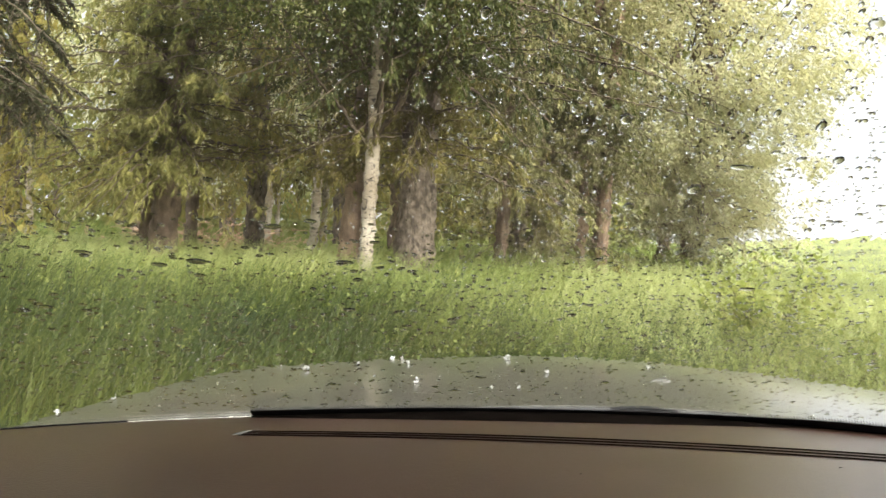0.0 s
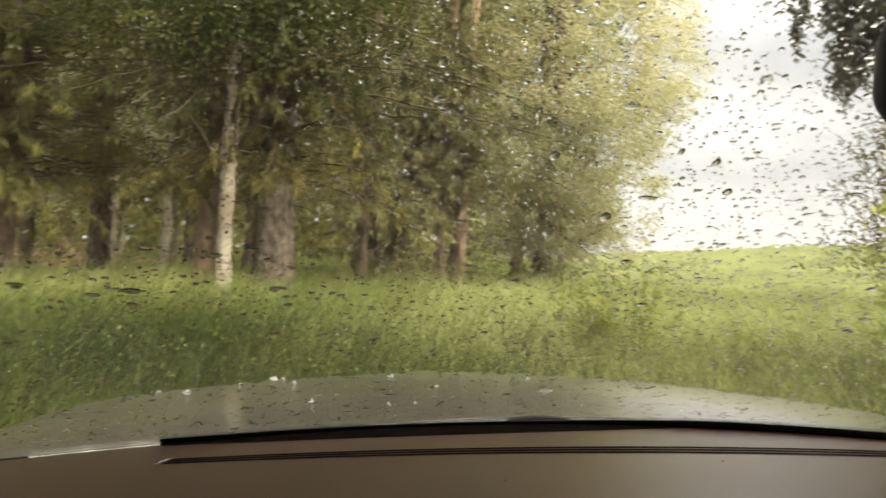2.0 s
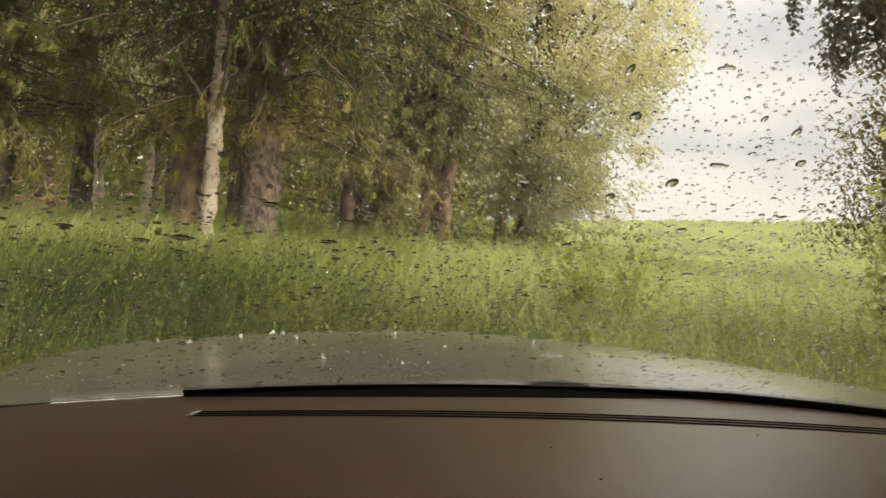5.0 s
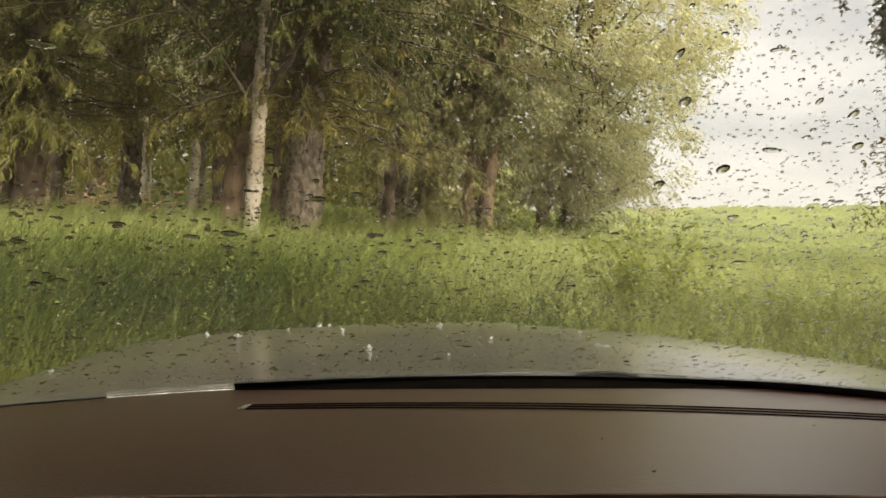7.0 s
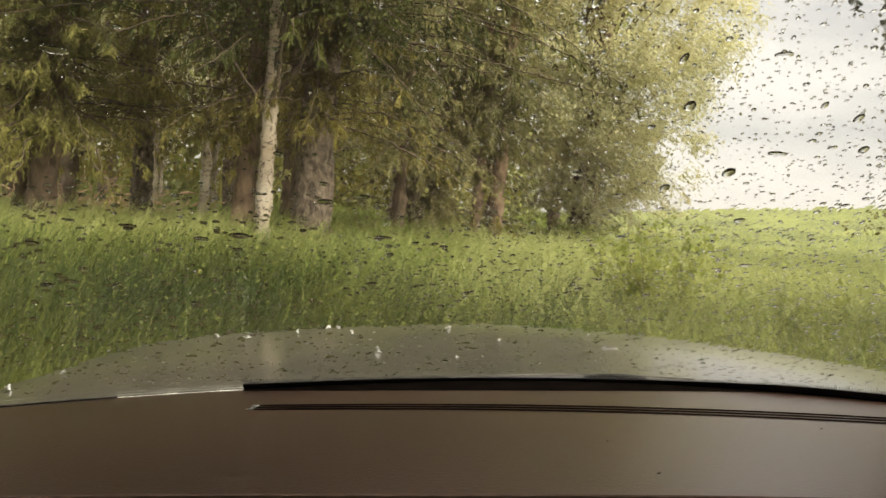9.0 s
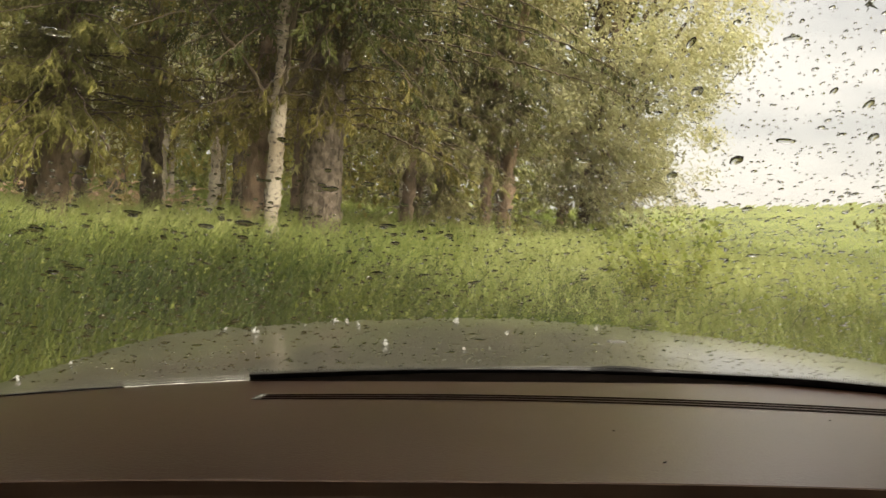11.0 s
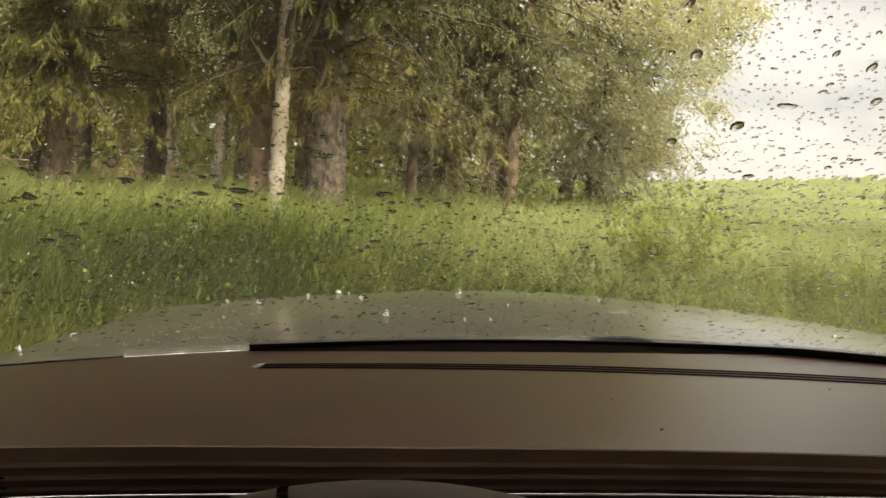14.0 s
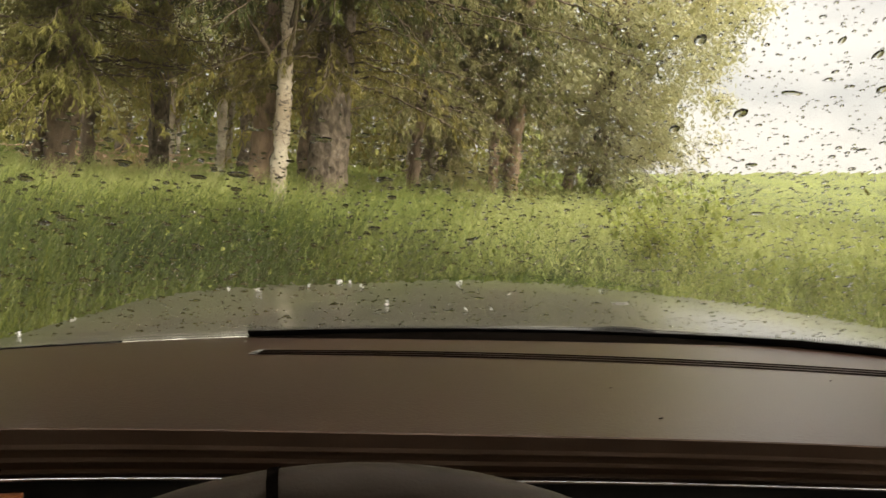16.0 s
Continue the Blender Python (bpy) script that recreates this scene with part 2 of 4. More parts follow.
# ---------- mesh helpers ----------
def mesh_np(name, verts, faces, smooth=False):
    """A mesh from an (n, 3) array and an (m, k) array of corners."""
    verts, faces = np.asarray(verts, dtype=np.float32), np.asarray(faces, dtype=np.int32)
    me = bpy.data.meshes.new(name)
    me.vertices.add(len(verts))
    me.vertices.foreach_set("co", verts.ravel())
    k = faces.shape[1]
    me.loops.add(faces.size)
    me.loops.foreach_set("vertex_index", faces.ravel())
    me.polygons.add(len(faces))
    me.polygons.foreach_set("loop_start", np.arange(0, faces.size, k, dtype=np.int32))
    me.update(calc_edges=True)
    if smooth:
        me.shade_smooth()
    return me


def put_mesh(name, me, material, parent=None, label=""):
    me.materials.append(material)
    ob = new(name, me)
    if parent is not None:
        ob.parent = parent
    if label:
        tagged(ob, label)
    return ob


def part(name, bm, material, parent, label="", smooth=False):
    me = bpy.data.meshes.new(name)
    bm.normal_update()
    bm.to_mesh(me)
    bm.free()
    if smooth:
        me.shade_smooth()
    return put_mesh(name, me, material, parent, label)


def thing(name, at, label, category, group="", kind=""):
    ob = new(name)
    ob.empty_display_size = 0.1
    ob.location = at
    return tagged(ob, label, category, group, kind)


def grid(rows):
    """A bmesh sheet through rows of points."""
    bm = bmesh.new()
    vs = [[bm.verts.new(p) for p in r] for r in rows]
    for a, b in zip(vs, vs[1:]):
        for i in range(len(a) - 1):
            bm.faces.new((a[i], a[i + 1], b[i + 1], b[i]))
    return bm


def thick(bm, d):
    bmesh.ops.recalc_face_normals(bm, faces=bm.faces[:])
    bmesh.ops.solidify(bm, geom=bm.faces[:], thickness=d)
    return bm


def box(x0, x1, y0, y1, z0, z1, bevel=0.0, seg=3):
    bm = bmesh.new()
    bmesh.ops.create_cube(bm, size=1)
    for v in bm.verts:
        v.co = Vector(((x0 + x1) / 2 + v.co.x * (x1 - x0), (y0 + y1) / 2 + v.co.y * (y1 - y0), (z0 + z1) / 2 + v.co.z * (z1 - z0)))
    if bevel:
        bmesh.ops.bevel(bm, geom=bm.edges[:], offset=bevel, segments=seg, profile=0.6, affect="EDGES")
    return bm


def tube_np(path, radii, sides=10, bumpy=0.0, rng=None):
    """Verts and quads of a tapered tube along a path."""
    path, radii = np.asarray(path, float), np.asarray(radii, float)
    d = np.gradient(path, axis=0)
    d /= np.linalg.norm(d, axis=1)[:, None]
    ref = np.where(np.abs(d[:, 2:3]) > 0.8, np.array([[1.0, 0, 0]]), np.array([[0, 0, 1.0]]))
    u = np.cross(d, ref)
    u /= np.linalg.norm(u, axis=1)[:, None]
    v = np.cross(d, u)
    a = np.linspace(0, 2 * np.pi, sides, endpoint=False)
    r = radii[:, None] * np.ones((1, sides))
    if bumpy:
        r = r * (1 + bumpy * rng.standard_normal(r.shape))
    p = path[:, None, :] + r[..., None] * (u[:, None, :] * np.cos(a)[None, :, None] + v[:, None, :] * np.sin(a)[None, :, None])
    n = len(path)
    i = np.arange(n - 1)[:, None] * sides + np.arange(sides)[None, :]
    j = np.arange(n - 1)[:, None] * sides + (np.arange(sides)[None, :] + 1) % sides
    q = np.stack([i, j, j + sides, i + sides], -1).reshape(-1, 4)
    return p.reshape(-1, 3), q


def joined(pieces):
    vs, fs, k = [], [], 0
    for v, f in pieces:
        vs.append(v)
        fs.append(f + k)
        k += len(v)
    return np.concatenate(vs), np.concatenate(fs)


def unit(v):
    return v / np.maximum(np.linalg.norm(v, axis=-1, keepdims=True), 1e-9)


def leaves_np(rng, at, along, length, width):
    """Diamond-shaped folded leaves (two triangles each) at points, along directions."""
    n = len(at)
    along = unit(along)
    side = unit(np.cross(along, rng.standard_normal((n, 3))))
    length, width = np.broadcast_to(length, n)[:, None], np.broadcast_to(width, n)[:, None]
    mid = at + along * length * 0.45
    v = np.stack([at, mid + side * width / 2, at + along * length, mid - side * width / 2], 1).reshape(-1, 3)
    f = np.arange(4 * n).reshape(n, 4)
    return v, f


def spikes_np(rng, at, along, length, width):
    """Narrow three-cornered sprays at points, along directions."""
    n = len(at)
    along = unit(along)
    side = unit(np.cross(along, rng.standard_normal((n, 3))))
    length, width = np.broadcast_to(length, n)[:, None], np.broadcast_to(width, n)[:, None]
    v = np.stack([at - side * width / 2, at + side * width / 2, at + along * length], 1).reshape(-1, 3)
    return v, np.arange(3 * n).reshape(n, 3)

# ---------- ground ----------
def height(x, y):
    """The lie of the land: level by the car and under the trees, rising to a crest in the open field."""
    x, y = np.asarray(x, float), np.asarray(y, float)
    d, az = np.hypot(x, y), np.degrees(np.arctan2(x, y))
    e = np.clip(-0.22 + 0.085 * (az - 16), -0.4, 2.2)
    top = 1.18 - 0.25 + 62 * np.tan(np.radians(e))
    s = np.clip((d - 13) / 49, 0, 1)
    s = s * s * (3 - 2 * s)
    fade = np.clip((az - 6) / 9, 0, 1) * np.clip((150 - np.abs(az)) / 40, 0, 1)
    rise = np.clip((d - 4.5) / 4.5, 0, 1)
    return 0.17 * rise * rise * (3 - 2 * rise) + top * s * fade - 0.022 * np.maximum(d - 62, 0) + 0.05 * np.sin(x * 0.9 + 0.5) * np.sin(y * 0.7) * np.clip(d / 6, 0, 1)


def build_ground():
    rr = np.concatenate([np.linspace(0.0, 20, 50), np.linspace(21, 80, 50), np.geomspace(84, 2500, 26)])
    aa = np.radians(np.linspace(-180, 180, 145))
    R, A = np.meshgrid(rr, aa, indexing="ij")
    X, Y = R * np.sin(A), R * np.cos(A)
    Z = np.maximum(height(X, Y), -30)
    n, m = R.shape
    v = np.stack([X, Y, Z], -1).reshape(-1, 3)
    i = (np.arange(n - 1)[:, None] * m + np.arange(m - 1)[None, :])
    f = np.stack([i, i + m, i + m + 1, i + 1], -1).reshape(-1, 4)
    ob = put_mesh("ground", mesh_np("ground", v, f, True), M_GROUND)
    tagged(ob, "uneven meadow ground covered in wet grass", "ground", kind="structure")


build_ground()


def blades(rng, x, y, h, w, lean=0.6, up=0.0):
    """Bent grass blades: a quad and a tip each."""
    n = len(x)
    z = height(x, y) + up
    a = rng.normal(0.2, 1.0, n) + 0.7 * np.sin(x * 1.7 + y)     # laid over by wind, patch by patch
    dx, dy = np.cos(a), np.sin(a)
    l = h * lean * rng.uniform(0.2, 1.4, n)
    b = rng.uniform(0, 2 * np.pi, n)
    sx, sy = np.cos(b) * w / 2, np.sin(b) * w / 2
    base = np.stack([x, y, z], -1)
    s = np.stack([sx, sy, np.zeros(n)], -1)
    mid = base + np.stack([dx * l * 0.35, dy * l * 0.35, h * 0.6], -1)
    tip = base + np.stack([dx * l, dy * l, h], -1)
    v = np.stack([base - s, base + s, mid + s * 0.8, mid - s * 0.8, tip], 1).reshape(-1, 3)
    k = np.arange(n)[:, None] * 5
    f = np.concatenate([k + [[0, 1, 2]], k + [[0, 2, 3]], k + [[3, 2, 4]]])
    return v, f


def scatter(rng, n, d0, d1, a0, a1, power=1.0):
    """Points between two distances and two bearings, thicker near by."""
    d = d0 + (d1 - d0) * rng.uniform(0, 1, n) ** power
    a = np.radians(rng.uniform(a0, a1, n))
    return d * np.sin(a), d * np.cos(a)


def build_grass():
    rng = np.random.default_rng(3)
    def clear_of_car(x, y):
        return ~((x > -0.75) & (x < 1.5) & (y < 2.6) & (y > -3.2))
    x, y = scatter(rng, 150000, 1.3, 15, -48, 62, 1.1)
    k = clear_of_car(x, y)
    x, y = x[k], y[k]
    tuft = rng.uniform(0, 1, len(x)) < 0.45          # part of the blades stand in tufts
    pick = rng.integers(0, len(x), 2600)
    near = pick[rng.integers(0, len(pick), tuft.sum())]
    x[tuft], y[tuft] = x[near] + rng.normal(0, 0.07, tuft.sum()), y[near] + rng.normal(0, 0.07, tuft.sum())
    k = clear_of_car(x, y)
    x, y, tuft = x[k], y[k], tuft[k]
    patch = (np.sin(x * 1.3 + 1) * np.sin(y * 1.1) * 0.12 + 1) * np.where(tuft, 1.12, 0.95)
    h = rng.uniform(0.22, 0.66, len(x)) * patch
    # Paler plants to the right; shade near the car is put into darker blades.
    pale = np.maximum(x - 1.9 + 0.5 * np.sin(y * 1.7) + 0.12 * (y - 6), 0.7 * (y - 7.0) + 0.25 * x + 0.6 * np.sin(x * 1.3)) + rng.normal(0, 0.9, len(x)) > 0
    # Far left blades before the trees take field colour, offsetting the trees' shade.
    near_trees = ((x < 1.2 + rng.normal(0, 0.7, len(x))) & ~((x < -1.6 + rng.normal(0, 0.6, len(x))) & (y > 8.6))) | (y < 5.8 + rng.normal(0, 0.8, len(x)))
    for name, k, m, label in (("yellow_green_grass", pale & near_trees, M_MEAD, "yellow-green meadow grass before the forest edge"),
                              ("shaded_meadow_grass", ~pale, M_GRASS_SHADED, "tall wet green meadow grass in front of the car, darkened for shade there"),
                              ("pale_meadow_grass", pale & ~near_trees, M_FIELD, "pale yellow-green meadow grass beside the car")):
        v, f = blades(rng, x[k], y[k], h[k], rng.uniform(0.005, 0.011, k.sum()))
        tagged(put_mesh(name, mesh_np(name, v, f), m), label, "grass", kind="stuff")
    x, y = scatter(rng, 18000, 1.2, 12, 60, 312, 0.8)
    k = clear_of_car(x, y)
    v, f = blades(rng, x[k], y[k], rng.uniform(0.15, 0.4, k.sum()), rng.uniform(0.012, 0.03, k.sum()))
    tagged(put_mesh("rough_grass", mesh_np("rough_grass", v, f), M_MEAD), "rough wet grass round the parked car", "grass", kind="stuff")
    # herbs with small leaves near the top of the sward
    x, y = scatter(rng, 5200, 4.2, 14, -46, 58, 0.9)
    k = clear_of_car(x, y)
    x, y = x[k], y[k]
    n = len(x)
    hh = rng.uniform(0.35, 0.62, n)
    per = 9
    at = np.repeat(np.stack([x, y, height(x, y)], -1), per, 0)
    at[:, 2] += np.repeat(hh, per) * rng.uniform(0.45, 1.0, n * per)
    at[:, :2] += rng.normal(0, 0.045, (n * per, 2))
    d = rng.standard_normal((n * per, 3)) * [1, 1, 0.45] + [0, 0, 0.25]
    v, f = leaves_np(rng, at, d, rng.uniform(0.018, 0.040, n * per), rng.uniform(0.008, 0.018, n * per))
    tagged(put_mesh("meadow_herbs", mesh_np("meadow_herbs", v, f), M_WEED), "leafy light green herbs among the meadow grass", "weeds", kind="stuff")
    # shorter grass of the forest floor and of the open field beyond
    x, y = scatter(rng, 30000, 14, 46, -44, 16, 0.8)
    v, f = blades(rng, x, y, rng.uniform(0.18, 0.42, len(x)), rng.uniform(0.02, 0.05, len(x)))
    tagged(put_mesh("forest_grass", mesh_np("forest_grass", v, f), M_MEAD), "short grass under the forest trees", "grass", kind="stuff")
    x, y = scatter(rng, 60000, 13, 72, 10, 62, 0.75)
    s = np.hypot(x, y) / 30
    v, f = blades(rng, x, y, rng.uniform(0.15, 0.30, len(x)) * np.clip(1.25 - s, 0.1, 1), rng.uniform(0.012, 0.03, len(x)) * (0.6 + s), 0.4)
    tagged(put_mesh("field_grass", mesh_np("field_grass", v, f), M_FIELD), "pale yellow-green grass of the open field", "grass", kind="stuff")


build_grass()

# ---------- trees ----------
def trunk_np(rng, h, r, lean=(0.0, 0.0), wave=0.05, sides=14, flare=1.18, top=0.35):
    t = np.linspace(0, 1, 22)
    z = t * h
    px = lean[0] * z + wave * np.sin(t * 6 + rng.uniform(0, 6)) * t
    py = lean[1] * z + wave * np.sin(t * 5 + rng.uniform(0, 6)) * t
    rad = r * (1 - (1 - top) * t) * (1 + (flare - 1) * np.exp(-z / 0.35))
    rad[-1] *= 0.3
    return np.stack([px, py, z - 0.15 * (t == 0)], -1), rad


def limb(rng, start, direction, length, droop, n=7):
    t = np.linspace(0, 1, n)
    d = unit(np.asarray(direction, float))
    p = start + d * (t * length)[:, None]
    p[:, 2] -= droop * length * t ** 2
    p[1:] += rng.normal(0, 0.007 * length, (n - 1, 3))
    return p


def spruce_crown(rng, axis, h, z0, reach, count, twigs=20, sprays=5, size=1.0, z_cap=18.0):
    """Drooping boughs: limbs (quads) and needle sprays (triangles)."""
    limbs, at, to = [], [], []
    for i in range(count):
        z = z0 + (min(h, z_cap) - z0) * rng.uniform(0, 1) ** 2.3
        a = rng.uniform(0, 2 * np.pi) if rng.uniform() < 0.45 else rng.normal(-np.pi / 2, 0.6)
        L = reach * (1 - 0.75 * (z - z0) / max(h - z0, 0.1)) * rng.uniform(0.55, 1.15)
        if i % 3 == 0:           # short boughs low on the trunk
            z, a, L = z0 + rng.uniform(0.3, 2.6), rng.normal(-np.pi / 2, 1.0), reach * rng.uniform(0.2, 0.5)
        s = np.array([np.interp(z, axis[:, 2], axis[:, k]) for k in range(2)] + [z])
        p = limb(rng, s, (np.cos(a), np.sin(a), rng.uniform(-0.15, 0.25)), L, rng.uniform(0.12, 0.38))
        limbs.append(tube_np(p, np.linspace(0.012, 0.003, len(p)) * (0.6 + 0.3 * L), 3))
        t = rng.uniform(0.15, 1.0, twigs)
        k = np.clip((t * 6).astype(int), 0, 5)
        q = p[k] + (p[k + 1] - p[k]) * (t * 6 - k)[:, None]
        out = np.array([-np.sin(a), np.cos(a), 0])[None] * rng.choice([-1, 1], twigs)[:, None] * rng.uniform(0.3, 1, twigs)[:, None]
        d = unit(out * 0.8 + np.array([np.cos(a), np.sin(a), 0]) * 0.4 + np.array([0, 0, -1]) * rng.uniform(0.5, 2.6, twigs)[:, None])
        tl = rng.uniform(0.12, 0.42, twigs) * (1.1 - 0.6 * t) * size * (0.7 if i % 3 == 0 else 1)
        u = rng.uniform(0, 1, (twigs, sprays))
        at.append((q[:, None] + d[:, None] * (u * tl[:, None])[..., None]).reshape(-1, 3))
        to.append((d[:, None] * 1.0 + rng.normal(0, 0.42, (twigs, sprays, 3)) + [0, 0, -0.2]).reshape(-1, 3))
    at, to = np.concatenate(at), np.concatenate(to)
    return joined(limbs), spikes_np(rng, at, to, rng.uniform(0.045, 0.105, len(at)) * size, rng.uniform(0.009, 0.018, len(at)) * size)


def dead_branches(rng, axis, z0, z1, count, reach):
    out = []
    for i in range(count):
        z = rng.uniform(z0, z1)
        a = rng.uniform(0, 2 * np.pi)
        s = np.array([np.interp(z, axis[:, 2], axis[:, k]) for k in range(2)] + [z])
        L = reach * rng.uniform(0.4, 1.1)
        p = limb(rng, s, (np.cos(a), np.sin(a), rng.uniform(-0.2, 0.15)), L, rng.uniform(0.05, 0.3))
        out.append(tube_np(p, np.linspace(0.009, 0.002, len(p)), 4))
        for j in range(5):
            b = a + rng.uniform(-1.1, 1.1)
            w = limb(rng, p[rng.integers(2, 6)], (np.cos(b), np.sin(b), rng.uniform(-0.6, 0.1)), L * rng.uniform(0.2, 0.45), 0.2, 4)
            out.append(tube_np(w, np.linspace(0.006, 0.002, 4), 3))
    return joined(out)


def conifer(at, h, r, lean, bark, label, seed, z0=1.9, reach=2.2, count=60, dead=14, twigs=22, sprays=15, size=1.0, dead_from=1.2, needles=None, dense=1.9):
    rng = np.random.default_rng(seed)
    tree = thing("conifer_tree", (at[0], at[1], float(height(at[0], at[1]))), label, "tree", "forest trees")
    axis, rad = trunk_np(rng, h, r, lean)
    put_mesh("trunk", mesh_np("trunk", *tube_np(axis, rad, 14, 0.025, rng), True), bark, tree)
    limbs, needles_np = spruce_crown(rng, axis, h, z0, reach, int(count * dense), twigs, sprays, size)
    if dead:
        limbs = joined([limbs, dead_branches(rng, axis, dead_from, z0 + 1.6, dead // 3, reach * 0.45)])
    tagged(put_mesh("branches", mesh_np("branches", *limbs, True), M_TWIG, tree, "bare grey-brown branches"), kind="stuff")
    tagged(put_mesh("crown", mesh_np("crown", *needles_np), needles or M_SPRUCE, tree, "drooping olive-green needle boughs"), kind="stuff")
    return tree


def broadleaf(at, h, r, lean, bark, leaf, label, seed, crown_at, crown_r, clumps=120, per=60, leaf_len=0.08, z_low=1.0, spread=0.42, name="leafy_tree", weep=0.0, limb_count=45, lumpy=1.0):
    """A tree whose limbs end in clumps of small leaves spread through an uneven crown."""
    rng = np.random.default_rng(seed)
    g = float(height(at[0], at[1]))
    tree = thing(name, (at[0], at[1], g), label, "tree", "forest trees")
    axis, rad = trunk_np(rng, h, r, lean)
    put_mesh("trunk", mesh_np("trunk", *tube_np(axis, rad, 12, 0.04, rng), True), bark, tree)
    d = unit(rng.standard_normal((clumps, 3)))
    rad_c = rng.uniform(0.35, 1.0, clumps) ** 0.5
    lump = 1 + lumpy * (0.22 * np.sin(d[:, 0] * 5 + seed) * np.cos(d[:, 2] * 6) + 0.10 * rng.standard_normal(clumps))
    c = np.asarray(crown_at) + d * (rad_c * lump)[:, None] * np.asarray(crown_r)
    c[:, 2] = np.maximum(c[:, 2], z_low + rng.uniform(0, 0.5, clumps))
    limbs = []
    for q in c[:: max(1, clumps // limb_count)]:
        z = np.clip(q[2] * 0.6 - 0.3, 0.8, h * 0.9)
        s = np.array([np.interp(z, axis[:, 2], axis[:, k]) for k in range(2)] + [z])
        limbs.append(tube_np(limb(rng, s, q - s, np.linalg.norm(q - s), 0.05), np.linspace(0.028, 0.005, 7), 4))
    put_mesh("limbs", mesh_np("limbs", *joined(limbs), True), M_TWIG, tree)
    at_l = np.repeat(c, per, 0) + rng.normal(0, spread, (clumps * per, 3)) * [1, 1, 0.7 + weep]
    to = rng.standard_normal((clumps * per, 3)) + [0, 0, -0.5 - weep]
    v, f = leaves_np(rng, at_l, to, rng.uniform(0.7, 1.3, len(at_l)) * leaf_len, rng.uniform(0.45, 0.75, len(at_l)) * leaf_len)
    put_mesh("crown", mesh_np("crown", v, f), leaf, tree)
    return tree


def build_front_trees():
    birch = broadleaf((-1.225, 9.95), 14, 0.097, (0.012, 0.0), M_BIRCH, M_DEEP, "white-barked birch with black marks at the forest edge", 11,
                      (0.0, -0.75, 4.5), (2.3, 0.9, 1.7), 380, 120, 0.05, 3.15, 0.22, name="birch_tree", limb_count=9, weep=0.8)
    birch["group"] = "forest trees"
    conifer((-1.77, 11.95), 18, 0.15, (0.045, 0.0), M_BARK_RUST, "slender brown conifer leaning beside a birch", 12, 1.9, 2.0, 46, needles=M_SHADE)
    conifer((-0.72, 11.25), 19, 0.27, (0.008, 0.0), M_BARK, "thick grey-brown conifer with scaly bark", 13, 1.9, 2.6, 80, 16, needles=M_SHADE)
    conifer((-3.52, 13.3), 18, 0.165, (-0.01, 0.0), M_BARK, "straight brown conifer trunk with drooping boughs", 14, 1.9, 2.3, 70)
    conifer((-4.35, 11.4), 17, 0.20, (0.06, 0.0), M_BARK_DARK, "dark wet conifer trunk leaning in tall grass", 15, 1.6, 2.5, 80, needles=M_OLIVE)
    conifer((-4.85, 11.9), 16, 0.085, (0.09, 0.0), M_BARK_DARK, "thin dark leaning conifer in tall grass", 16, 1.6, 1.5, 40, needles=M_OLIVE)
    conifer((1.15, 13.9), 17, 0.11, (0.02, 0.0), M_BARK, "conifer with low sweeping grey-green boughs", 17, 0.75, 2.2, 95, 8, needles=M_SOFT)
    conifer((2.13, 13.1), 18, 0.10, (0.02, 0.0), M_BARK_RUST, "conifer with orange-brown trunk and dark boughs", 18, 2.1, 1.1, 50, needles=M_SOFT)
    conifer((1.84, 13.35), 18, 0.085, (0.02, 0.0), M_BARK_RUST, "slim conifer with orange-brown bark", 19, 2.0, 1.3, 45, needles=M_SOFT)
    conifer((-6.7, 11.5), 18, 0.14, (0.03, 0.0), M_BARK, "conifer with brown dead boughs at the forest edge", 20, 1.2, 2.4, 80)
    conifer((0.5, 12.6), 18, 0.10, (0.03, 0.0), M_BARK_DARK, "dark slim conifer with hanging boughs", 21, 1.6, 2.2, 70, needles=M_SOFT)
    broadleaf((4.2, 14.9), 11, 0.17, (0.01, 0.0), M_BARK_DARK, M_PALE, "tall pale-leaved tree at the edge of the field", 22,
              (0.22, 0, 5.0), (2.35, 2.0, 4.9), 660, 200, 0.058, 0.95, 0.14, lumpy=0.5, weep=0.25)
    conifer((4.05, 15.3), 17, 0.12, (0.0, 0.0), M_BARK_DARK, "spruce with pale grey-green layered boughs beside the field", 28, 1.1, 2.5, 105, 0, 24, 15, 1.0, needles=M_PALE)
    broadleaf((2.3, 14.4), 10, 0.13, (0.02, 0.0), M_BARK_DARK, M_SOFT, "dense green leafy tree at the forest edge", 23,
              (-0.6, 0, 5.0), (1.3, 1.6, 3.8), 240, 150, 0.06, 2.2, 0.26, weep=0.3)
    broadleaf((4.6, 19.5), 12, 0.17, (0.01, 0.0), M_BARK_DARK, M_BROAD, "leafy tree behind a pale-leaved tree", 24,
              (-0.2, 0, 5.5), (2.4, 2.2, 5.0), 200, 80, 0.15, 1.0, 0.4)
    # Boughs coloured dark for the shadow high in the forest edge.
    conifer((-0.80, 12.2), 16, 0.10, (0.0, 0.0), M_BARK_DARK, "spruce with deep green hanging boughs darkened for canopy shade", 25, 3.3, 4.3, 150, 6, 30, 18, 1.05, 2.4, M_DEEP)
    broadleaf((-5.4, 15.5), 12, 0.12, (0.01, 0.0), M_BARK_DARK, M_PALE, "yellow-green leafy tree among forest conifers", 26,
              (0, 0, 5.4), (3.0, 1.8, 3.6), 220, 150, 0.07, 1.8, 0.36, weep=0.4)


build_front_trees()
